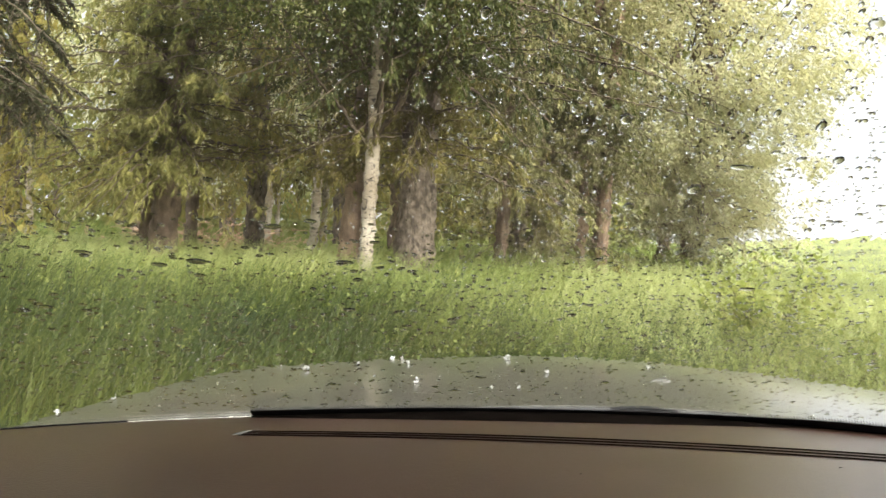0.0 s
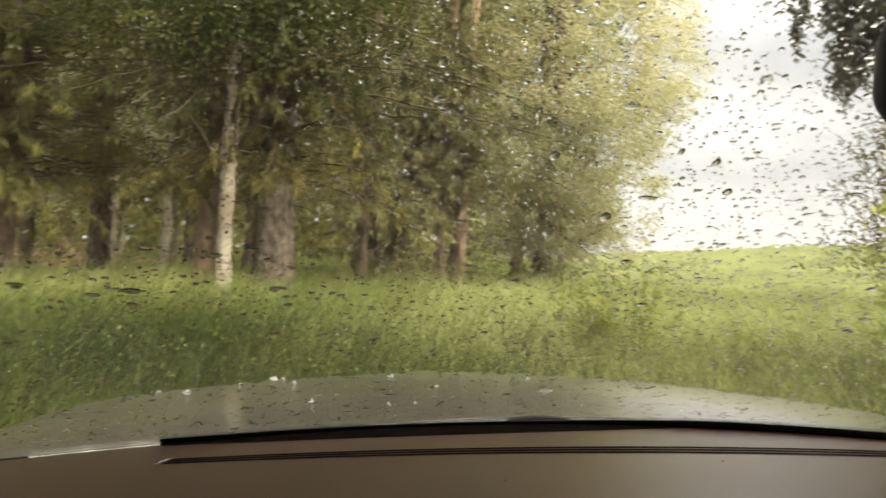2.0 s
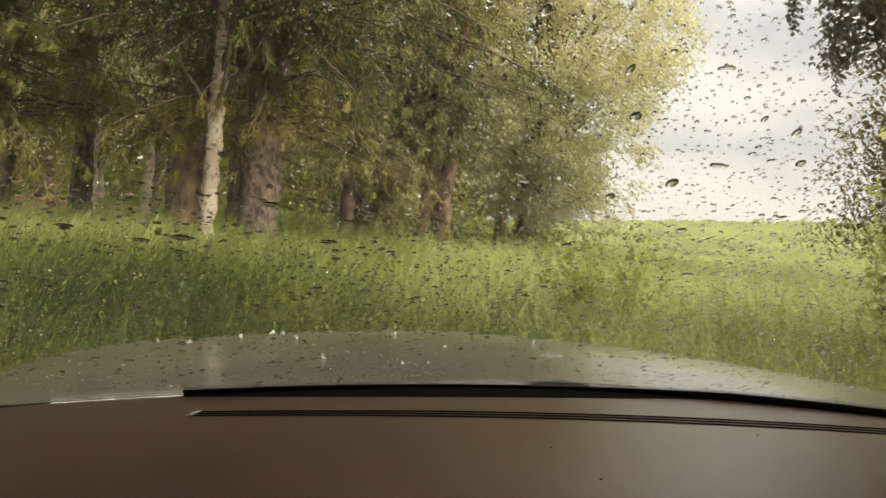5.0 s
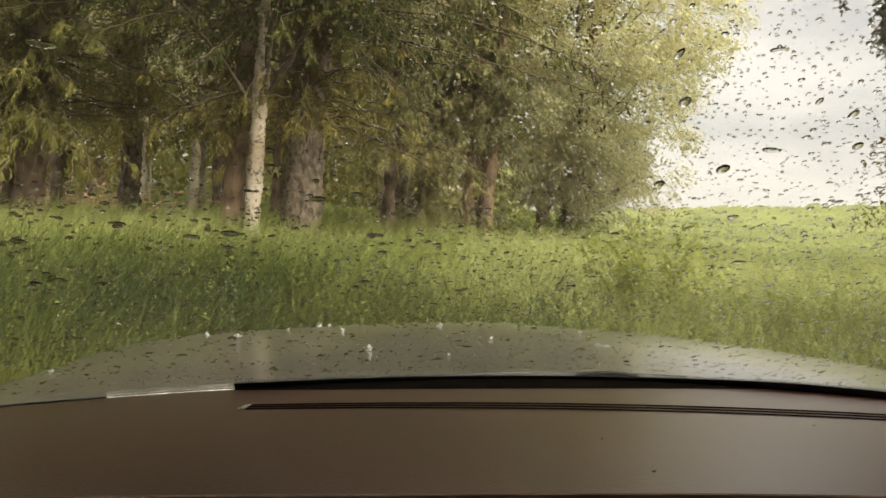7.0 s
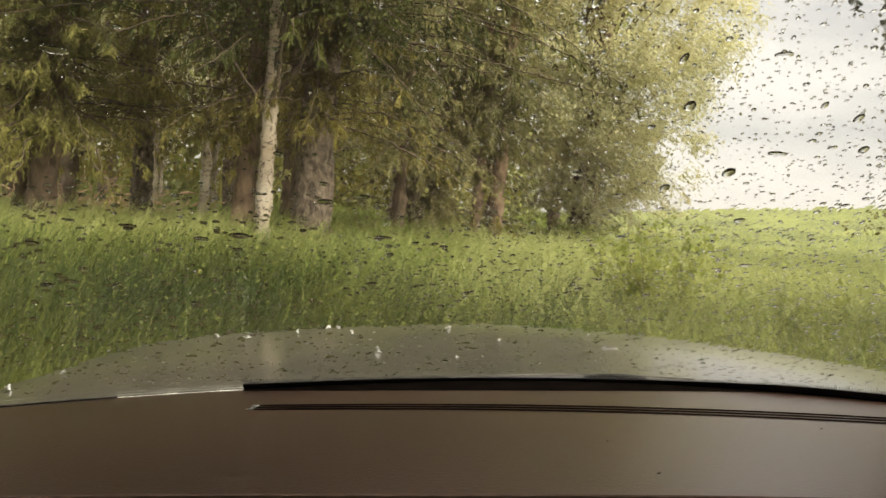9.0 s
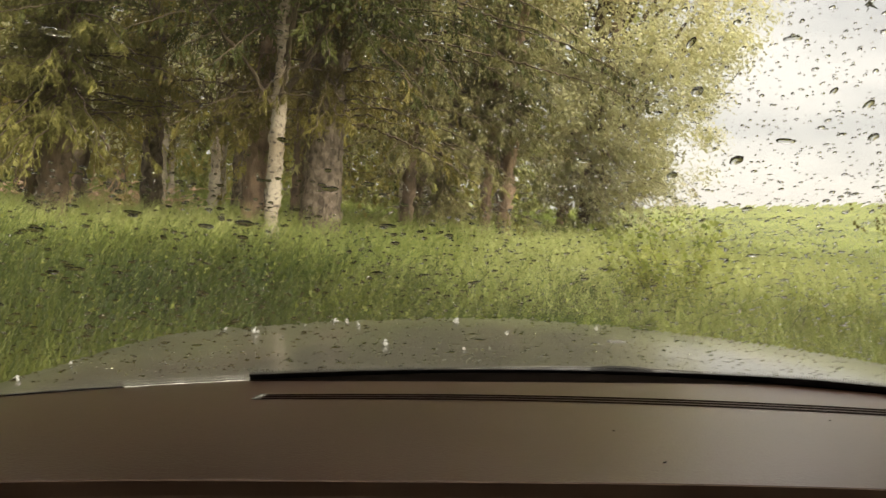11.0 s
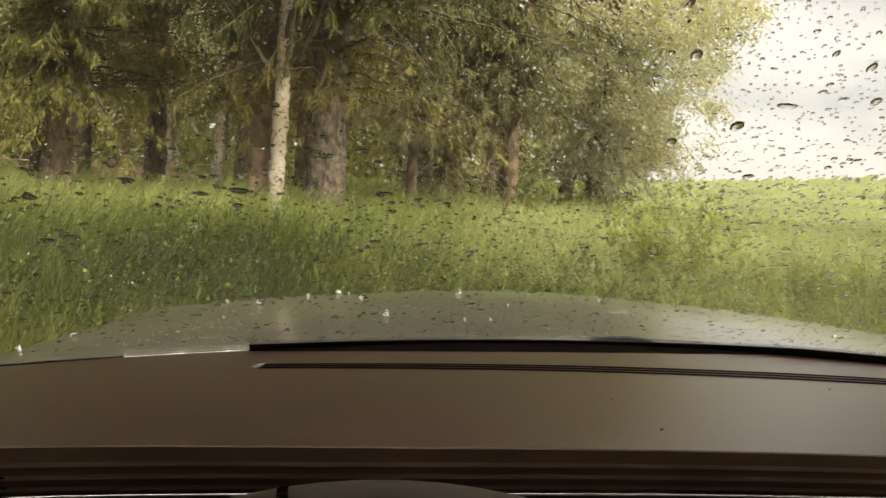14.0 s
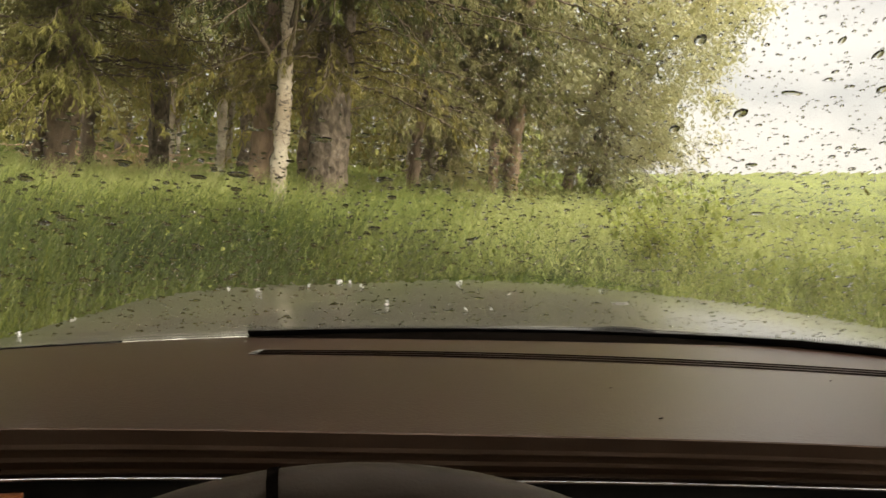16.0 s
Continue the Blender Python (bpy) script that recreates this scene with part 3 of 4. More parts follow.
conifer((-4.5, 11.95), 13, 0.08, (0.05, 0.0), M_BARK_DARK, "slender spruce with olive hanging boughs at the forest edge", 27, 1.9, 2.9, 95, 12, 26, 15, 1.0, needles=M_OLIVE)


def build_far_birches():
    for x, y, r, seed in ((-3.23, 16.7, 0.095, 44), (-5.4, 21.3, 0.11, 45)):
        broadleaf((x, y), 13, r, (0.012, 0.0), M_BIRCH, M_BROAD, "slim pale birch trunk standing back in the forest", seed, (0, 0, 7.0), (2.2, 2.2, 4.0), 80, 50, 0.12, 3.4, 0.45, name="birch_tree")


build_far_birches()


def build_back_forest():
    """Rows of trees behind the front ones, from a few built trees and their copies."""
    rng = np.random.default_rng(5)
    kinds = [
        conifer((-2.6, 20.5), 19, 0.14, (0.03, 0.0), M_BARK, "slender conifer deep in the forest", 41, 2.2, 2.6, 45, 4, 16, 5, 2.4),
        conifer((-6.0, 22.0), 18, 0.12, (0.02, 0.0), M_BARK_DARK, "dark slender conifer deep in the forest", 42, 1.6, 2.6, 45, 4, 16, 5, 2.4),
        broadleaf((-4.4, 24.0), 13, 0.10, (0.02, 0.0), M_BIRCH, M_BROAD, "pale-barked birch deep in the forest", 43, (0, 0, 6.5), (2.4, 2.4, 4.6), 90, 40, 0.13, 2.4, 0.5, name="birch_tree"),
    ]
    for i in range(38):
        d = rng.uniform(17, 44)
        a = radians(rng.uniform(-40, 11 if d < 30 else 12))
        x, y = d * np.sin(a), d * np.cos(a)
        if 14 < y < 18 and x > 1:
            continue
        k = kinds[int(rng.integers(0, 3))]
        s = rng.uniform(0.85, 1.2)
        ob = copy_thing(k, pose(x, y, float(height(x, y)), 0, 0, rng.uniform(0, 360)) @ Matrix.Diagonal((s, s, s, 1)))


build_back_forest()


def far_woods():
    """The closed wall of foliage at the back of the forest."""
    rng = np.random.default_rng(81)
    n, per = 2500, 27
    d, a = rng.uniform(36, 52, n), np.radians(rng.uniform(-48, 12.0, n))
    c = np.stack([d * np.sin(a), d * np.cos(a), 0.3 + 18 * rng.uniform(0, 1, n) ** 1.7], -1)
    at = np.repeat(c, per, 0) + rng.normal(0, 0.75, (n * per, 3)) * [1, 1, 0.7]
    at[:, 2] = np.abs(at[:, 2])
    v, f = leaves_np(rng, at, rng.standard_normal((n * per, 3)) + [0, 0, -0.4], rng.uniform(0.25, 0.55, n * per), rng.uniform(0.12, 0.26, n * per))
    tagged(put_mesh("far_woods", mesh_np("far_woods", v, f), M_BROAD), "dense green foliage at the back of the forest", "woods", kind="stuff")


far_woods()


def weeping_tree():
    """Hanging strands of small dark leaves from an overhanging birch."""
    rng = np.random.default_rng(31)
    x0, y0 = 9.15, 8.6
    tree = thing("weeping_birch", (x0, y0, float(height(x0, y0))), "dark weeping birch with hanging strands of leaves", "tree")
    axis, rad = trunk_np(rng, 6.4, 0.16, (-0.03, 0))
    put_mesh("trunk", mesh_np("trunk", *tube_np(axis, rad, 12, 0.04, rng), True), M_BIRCH, tree)
    limbs, at = [], []
    for i in range(54):
        a = rng.uniform(2.3, 4.2)
        reach = rng.uniform(1.0, 3.2)
        z = rng.uniform(4.5, 5.5) if reach > 2.0 else rng.uniform(3.6, 5.4)
        s = np.array([np.interp(z, axis[:, 2], axis[:, k]) for k in range(2)] + [z])
        p = limb(rng, s, (np.cos(a), np.sin(a), 0.25), reach, 0.2)
        limbs.append(tube_np(p, np.linspace(0.03, 0.008, 7), 4))
        for j in range(22):
            q = p[rng.integers(2, 7)] + rng.normal(0, 0.12, 3)
            L = rng.uniform(0.7, 2.3) * (0.72 if reach > 2.0 else 1.0)
            n = int(L * 85)
            t = rng.uniform(0, 1, n)
            w = q + np.stack([0.12 * np.sin(t * 4 + j) * t, 0.1 * t, -L * t], -1)
            at.append(w + rng.normal(0, 0.035, (n, 3)))
            limbs.append(tube_np(q + np.array([[0, 0, 0], [0.03, 0.02, -L * 0.5], [0.05, 0.04, -L]]), [0.004, 0.003, 0.002], 3))
    put_mesh("limbs", mesh_np("limbs", *joined(limbs), True), M_TWIG, tree)
    at = np.concatenate(at)
    v, f = leaves_np(rng, at, rng.standard_normal((len(at), 3)) + [0, 0, -1.2], rng.uniform(0.085, 0.12, len(at)), rng.uniform(0.038, 0.060, len(at)))
    put_mesh("crown", mesh_np("crown", v, f), M_DARKLEAF, tree)


weeping_tree()
broadleaf((12.2, 12.2), 6.4, 0.16, (0, 0), M_BARK_DARK, M_SHADE, "dark green leafy tree beside the field", 33, (-0.1, 0, 3.3), (2.5, 2.6, 3.0), 420, 120, 0.095, 0.6, 0.36)


def shrub(at, h, wide, stems, seed, leaf, leaf_len, label, per=26):
    """Upright stems with leaves set along them."""
    rng = np.random.default_rng(seed)
    g = float(height(at[0], at[1]))
    ob = thing("shrub", (at[0], at[1], g), label, "bush")
    tubes, pos, to = [], [], []
    for i in range(stems):
        a = rng.uniform(0, 2 * np.pi)
        q = np.array([np.cos(a), np.sin(a), 0]) * rng.uniform(0, 0.25)
        e = np.array([np.cos(a), np.sin(a), 0]) * wide * rng.uniform(0.1, 1)
        L = h * rng.uniform(0.5, 1.0)
        t = np.linspace(0, 1, 7)
        p = q + e * (t ** 1.3)[:, None] + np.array([0, 0, 1]) * (L * t)[:, None] + rng.normal(0, 0.015, (7, 3))
        tubes.append(tube_np(p, np.linspace(0.0045, 0.0015, 7), 5))
        u = rng.uniform(0.25, 1, per) * 5.99
        k = u.astype(int)
        pos.append(p[k] + (p[k + 1] - p[k]) * (u - k)[:, None] + rng.normal(0, 0.05, (per, 3)))
        to.append(rng.standard_normal((per, 3)) + e * 0.6 + [0, 0, 0.1])
    put_mesh("stems", mesh_np("stems", *joined(tubes), True), M_TWIG, ob)
    pos, to = np.concatenate(pos), np.concatenate(to)
    v, f = leaves_np(rng, pos, to, rng.uniform(0.6, 1.25, len(pos)) * leaf_len, rng.uniform(0.5, 0.8, len(pos)) * leaf_len)
    put_mesh("leaves", mesh_np("leaves", v, f), leaf, ob)
    return ob


shrub((2.45, 6.6), 1.05, 0.5, 24, 51, M_YOUNG, 0.06, "yellow-green sapling shrub in the meadow", 80)
shrub((3.6, 4.05), 1.9, 0.5, 60, 52, M_YOUNG, 0.068, "bright yellow-green leafy shrub beside the car", 60)
shrub((4.75, 4.45), 2.1, 0.85, 80, 53, M_WEED, 0.08, "green leafy shrub beside the car", 60)
shrub((3.6, 14.1), 0.8, 1.1, 50, 55, M_BROAD, 0.07, "light green bush at the foot of a pale tree", 60)
shrub((2.3, 14.0), 0.7, 0.9, 40, 56, M_BROAD, 0.07, "light green bush at the forest edge", 50)
shrub((3.2, 5.4), 0.8, 0.6, 22, 54, M_YOUNG, 0.06, "low yellow-green shrub in the meadow", 24)


def near_bough():
    """Spruce boughs hanging close before the windscreen."""
    rng = np.random.default_rng(61)
    tree = thing("spruce_tree", (-2.5, 3.1, 0), "spruce beside the car with drooping dark needle boughs", "tree")
    axis, rad = trunk_np(rng, 12, 0.13, (0.0, 0))
    put_mesh("trunk", mesh_np("trunk", *tube_np(axis, rad, 12, 0.05, rng), True), M_BARK_DARK, tree)
    limbs, at, to = [], [], []

    def needled(p, normal, close=0.0014):
        """Needles set like a comb along both sides of a twig."""
        seg = np.linalg.norm(np.diff(p, axis=0), axis=1).sum()
        n = max(int(seg / close), 6)
        u = np.sort(rng.uniform(0, len(p) - 1.01, n))
        k = u.astype(int)
        d = unit(p[k + 1] - p[k])
        side = unit(np.cross(d, normal)) * np.where(np.arange(n) % 2, 1, -1)[:, None]
        at.append(p[k] + (p[k + 1] - p[k]) * (u - k)[:, None])
        to.append(d * 0.75 + side * rng.uniform(0.5, 1.0, n)[:, None] + rng.normal(0, 0.22, (n, 3)))

    foot = np.array([-2.5, 3.1, 0.0])
    eye = np.array([0.1, 0.07, 1.18])
    for i in range(22):
        el = rng.uniform(3.5, 15)
        az = rng.uniform(-33.5, -26.0) + 0.10 * (8 - el)
        r = rng.uniform(2.45, 2.9)
        tip = eye + r * np.array([np.sin(np.radians(az)) * np.cos(np.radians(el)), np.cos(np.radians(az)) * np.cos(np.radians(el)), np.sin(np.radians(el))]) - foot
        t = np.linspace(0, 1, 11)
        z0 = tip[2] + rng.uniform(0.25, 0.6)
        p = np.stack([tip[0] * t, tip[1] * t + 0.05 * np.sin(t * 4 + i), z0 + (tip[2] - z0) * t ** 1.8], -1)
        limbs.append(tube_np(p, np.linspace(0.013, 0.0025, 11), 5))
        ahead = unit(p[-1] - p[0])
        across = unit(np.cross(ahead, [0, 0, 1.0]))
        needled(p[6:], np.array([0, 0, 1.0]))
        for j in range(20):
            u = rng.uniform(3.5, 9.6)
            k = int(u)
            q = p[k] + (p[k + 1] - p[k]) * (u - k)
            L = rng.uniform(0.10, 0.26) * (1.25 - u / 14)
            sgn = -1 if j % 2 else 1
            w = limb(rng, q, ahead * 0.8 + across * sgn * 0.7 + np.array([0, 0, -0.55]), L, 0.30, 6)
            limbs.append(tube_np(w, np.linspace(0.0035, 0.0015, 6), 4))
            needled(w, np.array([0.3, 0.9, 0.3]))
    # Unseen boughs overhead, thickened to shade the bonnet and cabin on the left.
    up_limbs, up_needles = spruce_crown(rng, axis, 12, 4.1, 2.7, 620, 20, 5, 2.2)
    put_mesh("branches", mesh_np("branches", *joined(limbs + [up_limbs]), True), M_TWIG, tree)
    tagged(put_mesh("shading_crown", mesh_np("shading_crown", *up_needles), M_NEAR, tree), kind="stuff")
    at, to = np.concatenate(at), np.concatenate(to)
    v, f = spikes_np(rng, at, to, rng.uniform(0.019, 0.028, len(at)), rng.uniform(0.0028, 0.0042, len(at)))
    tagged(put_mesh("crown", mesh_np("crown", v, f), M_NEAR, tree), kind="stuff")


near_bough()
# Unseen spruces added on the left to hold back light from the cabin.
for k, (x, y) in enumerate(((-3.6, 0.4), (-3.9, -2.4), (-5.4, 3.2), (-6.2, 6.4), (-5.6, -0.9))):
    conifer((x, y), 11, 0.16, (0.0, 0.0), M_BARK_DARK, "unseen spruce added beside the car to darken its left side", 90 + k, 0.5, 2.1, 70, 0, 16, 4, 3.0)


def brush_pile():
    rng = np.random.default_rng(71)
    out = []
    for i in range(700):
        q = np.array([rng.normal(0, 1.0), rng.normal(0, 0.6), abs(rng.normal(0.16, 0.13))])
        out.append(tube_np(limb(rng, q, rng.standard_normal(3) * [1, 1, 0.3], rng.uniform(0.3, 0.9), 0.05, 4), np.linspace(0.010, 0.004, 4), 4))
    ob = put_mesh("brush_pile", mesh_np("brush_pile", *joined(out)), M_BRUSH)
    ob.location = (-6.0, 18.5, 0.05)
    ob.scale = (1, 1, 1.5)
    tagged(ob, "heap of dry reddish-brown brushwood on the forest floor", "brushwood", kind="stuff")


brush_pile()

# ---------- the car ----------
CX = 0.40                    # the car's middle line
BASE_Z, RAKE = 0.963, 0.61


def base_y(x):
    """The foot of the windscreen, bowed in plan."""
    d = -0.08 - x
    return 1.090 - 0.47 * (x - CX) ** 2 + 0.045 * (d + math.sqrt(d * d + 0.0016))


def on_glass(x, s, out=0.0):
    """A point of the windscreen, s metres back from its foot, out metres outside it."""
    n = Vector((0, RAKE, 1)).normalized()
    return Vector((x, base_y(x) - s, BASE_Z + RAKE * s)) + n * out


car = thing("car", (0, 0, 0), "grey car with taupe interior parked in wet grass", "car")


def sheet(f, us, vs):
    return grid([[f(u, v) for u in us] for v in vs])


def span(a, b, n):
    return [a + (b - a) * i / (n - 1) for i in range(n)]


def build_windscreen():
    bm = sheet(lambda x, s: on_glass(x, s), span(CX - 0.82, CX + 0.82, 45), span(-0.02, 0.86, 12))
    inner = part("windscreen", bm, M_GLASS, car, "rain-spattered windscreen glass", True)
    # outer face with its film of water, closed by the rim
    me = inner.data
    n = len(me.vertices)
    bm = bmesh.new()
    bm.from_mesh(me)
    faces = bm.faces[:]
    up = Vector((0, RAKE, 1)).normalized()
    dup = bmesh.ops.duplicate(bm, geom=bm.verts[:] + bm.edges[:] + faces)
    fresh = [g for g in dup["geom"] if isinstance(g, bmesh.types.BMFace)]
    for v in {v for q in fresh for v in q.verts}:
        v.co += up * 0.005
    for q in fresh:
        q.material_index = 1
    for q in faces:
        q.normal_flip()
    bm.normal_update()
    if fresh[0].normal.z < 0:
        for q in bm.faces:
            q.normal_flip()
    bm.to_mesh(me)
    bm.free()
    me.materials.append(M_GLASS_WET)
    inner.visible_shadow = False
    return inner


windscreen = build_windscreen()


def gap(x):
    """Depth of the black strip painting the shaded gap between dashboard and glass."""
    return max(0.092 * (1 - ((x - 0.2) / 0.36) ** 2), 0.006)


def frit(x):
    """Height of the black border on the glass, wider where the black strip narrows."""
    return 0.011 + 0.013 * (1 - gap(x) / 0.092) * (0.5 + 0.5 * min((x + 0.133) / 0.22, 1))


def band(x0, x1, s0, s1, lift, n=30, jag=0.0, seed=1, start=1.0):
    rng = random.Random(seed)
    rows = []
    for j, s in enumerate((s0, s1)):
        rows.append([on_glass(x, (s * (start + (1 - start) * min((x - x0) / 0.22, 1)) if j else s) + (rng.uniform(-jag, jag) if j else 0), lift) for x in span(x0, x1, n)])
    return grid(rows)


def build_frit():
    rows = [[on_glass(x, -0.005, -0.0012) for x in span(-0.133, CX + 0.73, 60)], [on_glass(x, frit(x), -0.0012) for x in span(-0.133, CX + 0.73, 60)]]
    part("black_band", thick(grid(rows), 0.0008), M_BLACK, windscreen, "black border band at the foot of the glass")
    part("black_band", thick(band(CX - 0.80, -0.252, -0.005, 0.003, -0.0012, 30, 0.0006), 0.0008), M_BLACK, windscreen)
    part("white_strip", thick(band(-0.252, -0.133, -0.003, -0.0004, -0.0012, 90, 0.0010, 5), 0.0008), M_STRIP, windscreen, "weathered white strip with ragged edge")
    # rows of small dots above the band
    bm = bmesh.new()
    x = -0.13
    while x < CX + 0.7:
        for k in range(3):
            p = on_glass(x + (k % 2) * 0.0022, 0.0015 + frit(x) + k * 0.0030, -0.0012)
            r = 0.0009 - 0.0002 * k
            q = [bm.verts.new(p + Vector((r * math.cos(a), r * math.sin(a) * 0.85, r * math.sin(a) * 0.52))) for a in (0, 1.05, 2.09, 3.14, 4.19, 5.24)]
            bm.faces.new(q)
        x += 0.0032
    dots = part("dotted_edge", thick(bm, 0.0006), M_BLACK, windscreen, "rows of tiny black dots")
    # wiper foot showing over the band
    bm = bmesh.new()
    rows = []
    for t in span(0, 1, 15):
        x = 0.285 + 0.085 * t
        hgt = 0.009 * math.sin(math.pi * t) ** 0.7
        rows.append([on_glass(x, -0.01, 0.006), on_glass(x, 0.004 + hgt, 0.0065), on_glass(x, 0.004 + hgt, 0.009), on_glass(x, -0.01, 0.009)])
    part("wiper_foot", thick(grid(rows), 0.002), M_BLACK, car, "black wiper pivot cover")


build_frit()


def hood_z(x, y):
    u = abs(x - CX)
    dip = 0.020 * (1 - math.exp(-(u / 0.35) ** 2)) * min(max((y - 1.05) / 0.5, 0), 1) if x < CX else 0.0
    return 0.964 - dip - 0.03 * (y - 1.1) - 0.060 * (y - 1.1) ** 2 - 0.078 * u * u - 0.9 * max(u - 0.80, 0) ** 2


def build_body():
    ys = [0.0, 0.003, 0.01] + span(0.04, 1.0, 25)
    def f(x, t):
        y0 = base_y(x) + 0.045
        y1 = 2.36 - 0.62 * (x - CX) ** 2
        y = y0 + (y1 - y0) * t
        return Vector((x, y, hood_z(x, y)))
    part("hood", thick(sheet(f, span(CX - 0.93, CX + 0.93, 41), ys), 0.015), M_HOOD, car, "wet grey bonnet", True)
    # front end and sides below the bonnet
    def nose(x, t):
        p = f(x, 1.0)
        return Vector((x, p.y + 0.10 * math.sin(t * 2.2), p.z - 0.012 - 0.55 * t))
    part("front_bumper", thick(sheet(nose, span(CX - 0.93, CX + 0.93, 21), span(0, 1, 8)), 0.03), M_HOOD, car, "", True)
    for s in (-1, 1):
        def side(y, t):
            x = CX + s * 0.935
            return Vector((x + s * 0.06 * math.sin(t * 2.6), y, hood_z(x, max(y, 1.0)) - 0.012 - 0.6 * t))
        part("fender", thick(sheet(side, span(0.75, 2.2, 16), span(0, 1, 9)), 0.02), M_HOOD, car, "", True)
    def edge(x, a):
        y = base_y(x) + 0.052
        return Vector((x, y + 0.0014 * math.cos(a), hood_z(x, y) + 0.0008 + 0.0012 * math.sin(a)))
    part("hood_back_edge", grid([[edge(x, a) for a in span(0, 2 * math.pi, 8)] for x in span(0.0, 0.46, 40)]), M_EDGE, car, "pale edge along the back of the bonnet", True)
    # cowl trough between bonnet and glass
    def cowl(x, t):
        return Vector((x, base_y(x) + 0.002 + 0.05 * t, 0.952 - 0.022 * math.sin(t * 3.1)))
    part("cowl", thick(sheet(cowl, span(CX - 0.74, CX + 0.74, 31), span(0, 1, 6)), 0.006), M_PLASTIC, car)
    # wheels
    for x in (CX - 0.72, CX + 0.72):
        for y in (1.55, -1.15):
            pts = [(0.10, 0.20), (0.11, 0.28), (0.09, 0.315), (-0.09, 0.315), (-0.11, 0.28), (-0.10, 0.20)]
            rows = [[Vector((x + a, y + r * math.cos(q), 0.315 + r * math.sin(q))) for a, r in pts] for q in span(0, 2 * math.pi, 33)]
            w = part("wheel", grid(rows), M_BLACK, car, "", True)
            rows = [[Vector((x + (0.06 - 0.05 * k) * (1 if x > CX else -1), y + r * math.cos(q), 0.315 + r * math.sin(q))) for k, r in ((0, 0.2), (0.4, 0.15), (1, 0.02))] for q in span(0, 2 * math.pi, 25)]
            part("rim", grid(rows), M_CHROME, w)


build_body()


def lip_y(x):
    return 0.578 - 0.16 * (x - CX) ** 2 - 0.015 / (1 + math.exp(-(x + 0.08) / 0.06))


def build_dash():
    def top(x, t):
        y0, y1 = lip_y(x), base_y(x) - 0.004
        y = y0 + (y1 - y0) * t
        z = 1.009 + (BASE_Z - 0.001 - 1.009) * t ** 1.25 
        return Vector((x, y, z))
    dash = part("dashboard", thick(sheet(top, span(CX - 0.80, CX + 0.80, 61), [0, 0.0015, 0.004, 0.012] + span(0.035, 1, 28)), 0.003), M_DASH, car, "taupe soft-grain dashboard top", True)
    # A flat black strip on the dash puts in the gap's shade.
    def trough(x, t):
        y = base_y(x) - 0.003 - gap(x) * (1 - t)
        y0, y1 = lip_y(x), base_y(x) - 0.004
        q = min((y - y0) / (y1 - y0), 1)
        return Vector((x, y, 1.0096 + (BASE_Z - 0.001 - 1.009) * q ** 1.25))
    part("gap_shade_strip", thick(sheet(trough, span(-0.133, CX + 0.72, 60), span(0, 1, 6)), 0.0003), M_FLAT_BLACK, dash, "flat black strip for the shaded gap along the foot of the glass")
    # three long defroster slots parallel to the glass, their shade as flat black strips
    def vent(x, k, t):
        y = 0.835 + 0.15 * (x + 0.1) - 0.11 * (x + 0.1) ** 2 - (0.031 + 0.024 * (x + 0.1)) * (k + 0.55 * t) / 2.55
        y0, y1 = lip_y(x), base_y(x) - 0.004
        q = (y - y0) / (y1 - y0)
        return Vector((x, y, 1.009 + (BASE_Z - 0.001 - 1.009) * q ** 1.25))
    for k in range(3):
        bm = sheet(lambda x, t: vent(x, k, t) + Vector((0, 0, 0.0005)), span(-0.101 - 0.002 * k, CX + 0.56, 50), span(0, 1, 2))
        part("defroster_slot", thick(bm, 0.0002), M_FLAT_BLACK, dash, "flat black strip for the shade in a defroster slot")
    # A light-coloured sheet paints the highlight at the vent's left tip.
    tip = sheet(lambda x, t: vent(x, 2.6 * t, 0) + Vector((0.004 * (1 - t) - 0.002, 0, 0.0009)), span(-0.1075, -0.1015, 4), span(0, 1, 4))
    part("vent_end_highlight", thick(tip, 0.0004), M_EDGE, dash, "pale sheet for the highlight at the end of the defroster vent")
    # ribbed front face falling away under the lip
    prof = [(-0.0004, 1.0088), (0.0012, 0.9995), (0.0006, 0.997), (0.002, 0.9945), (0.003, 0.9915), (0.0025, 0.989), (0.005, 0.986), (0.007, 0.983), (0.0065, 0.981), (0.012, 0.977), (0.018, 0.972)]
    def face(x, t):
        i = int(round(t * (len(prof) - 1)))
        return Vector((x, lip_y(x) + prof[i][0], prof[i][1]))
    # Grille slots are flat black pieces standing for the shade in each hole.
    holes = bmesh.new()
    for row in range(5):
        t = 0.28 + 0.13 * row
        x = CX - 0.78 + 0.0035 * (row % 2)
        while x < -0.20:
            q = t * (len(prof) - 1)
            i = int(q)
            dy, z = (prof[i][k] + (prof[i + 1][k] - prof[i][k]) * (q - i) for k in (0, 1))
            y = lip_y(x) + dy - 0.003
            holes.faces.new([holes.verts.new((x + a, y, z + b)) for a, b in ((-0.0021, -0.0006), (0.0021, -0.0006), (0.0021, 0.0006), (-0.0021, 0.0006))])
            x += 0.007
    part("grille_holes", thick(holes, 0.0004), M_FLAT_BLACK, dash, "rows of small flat black marks for shaded grille slots")
    part("dash_face", thick(sheet(face, span(CX - 0.80, CX + 0.80, 61), span(0, 1, len(prof))), 0.0008), M_DASH_DARK, dash, "dark brown ribbed face under the dashboard lip")
    def panel(x, t):
        return Vector((x, lip_y(x) + 0.020 - 0.05 * t, 0.972 - 0.28 * t))
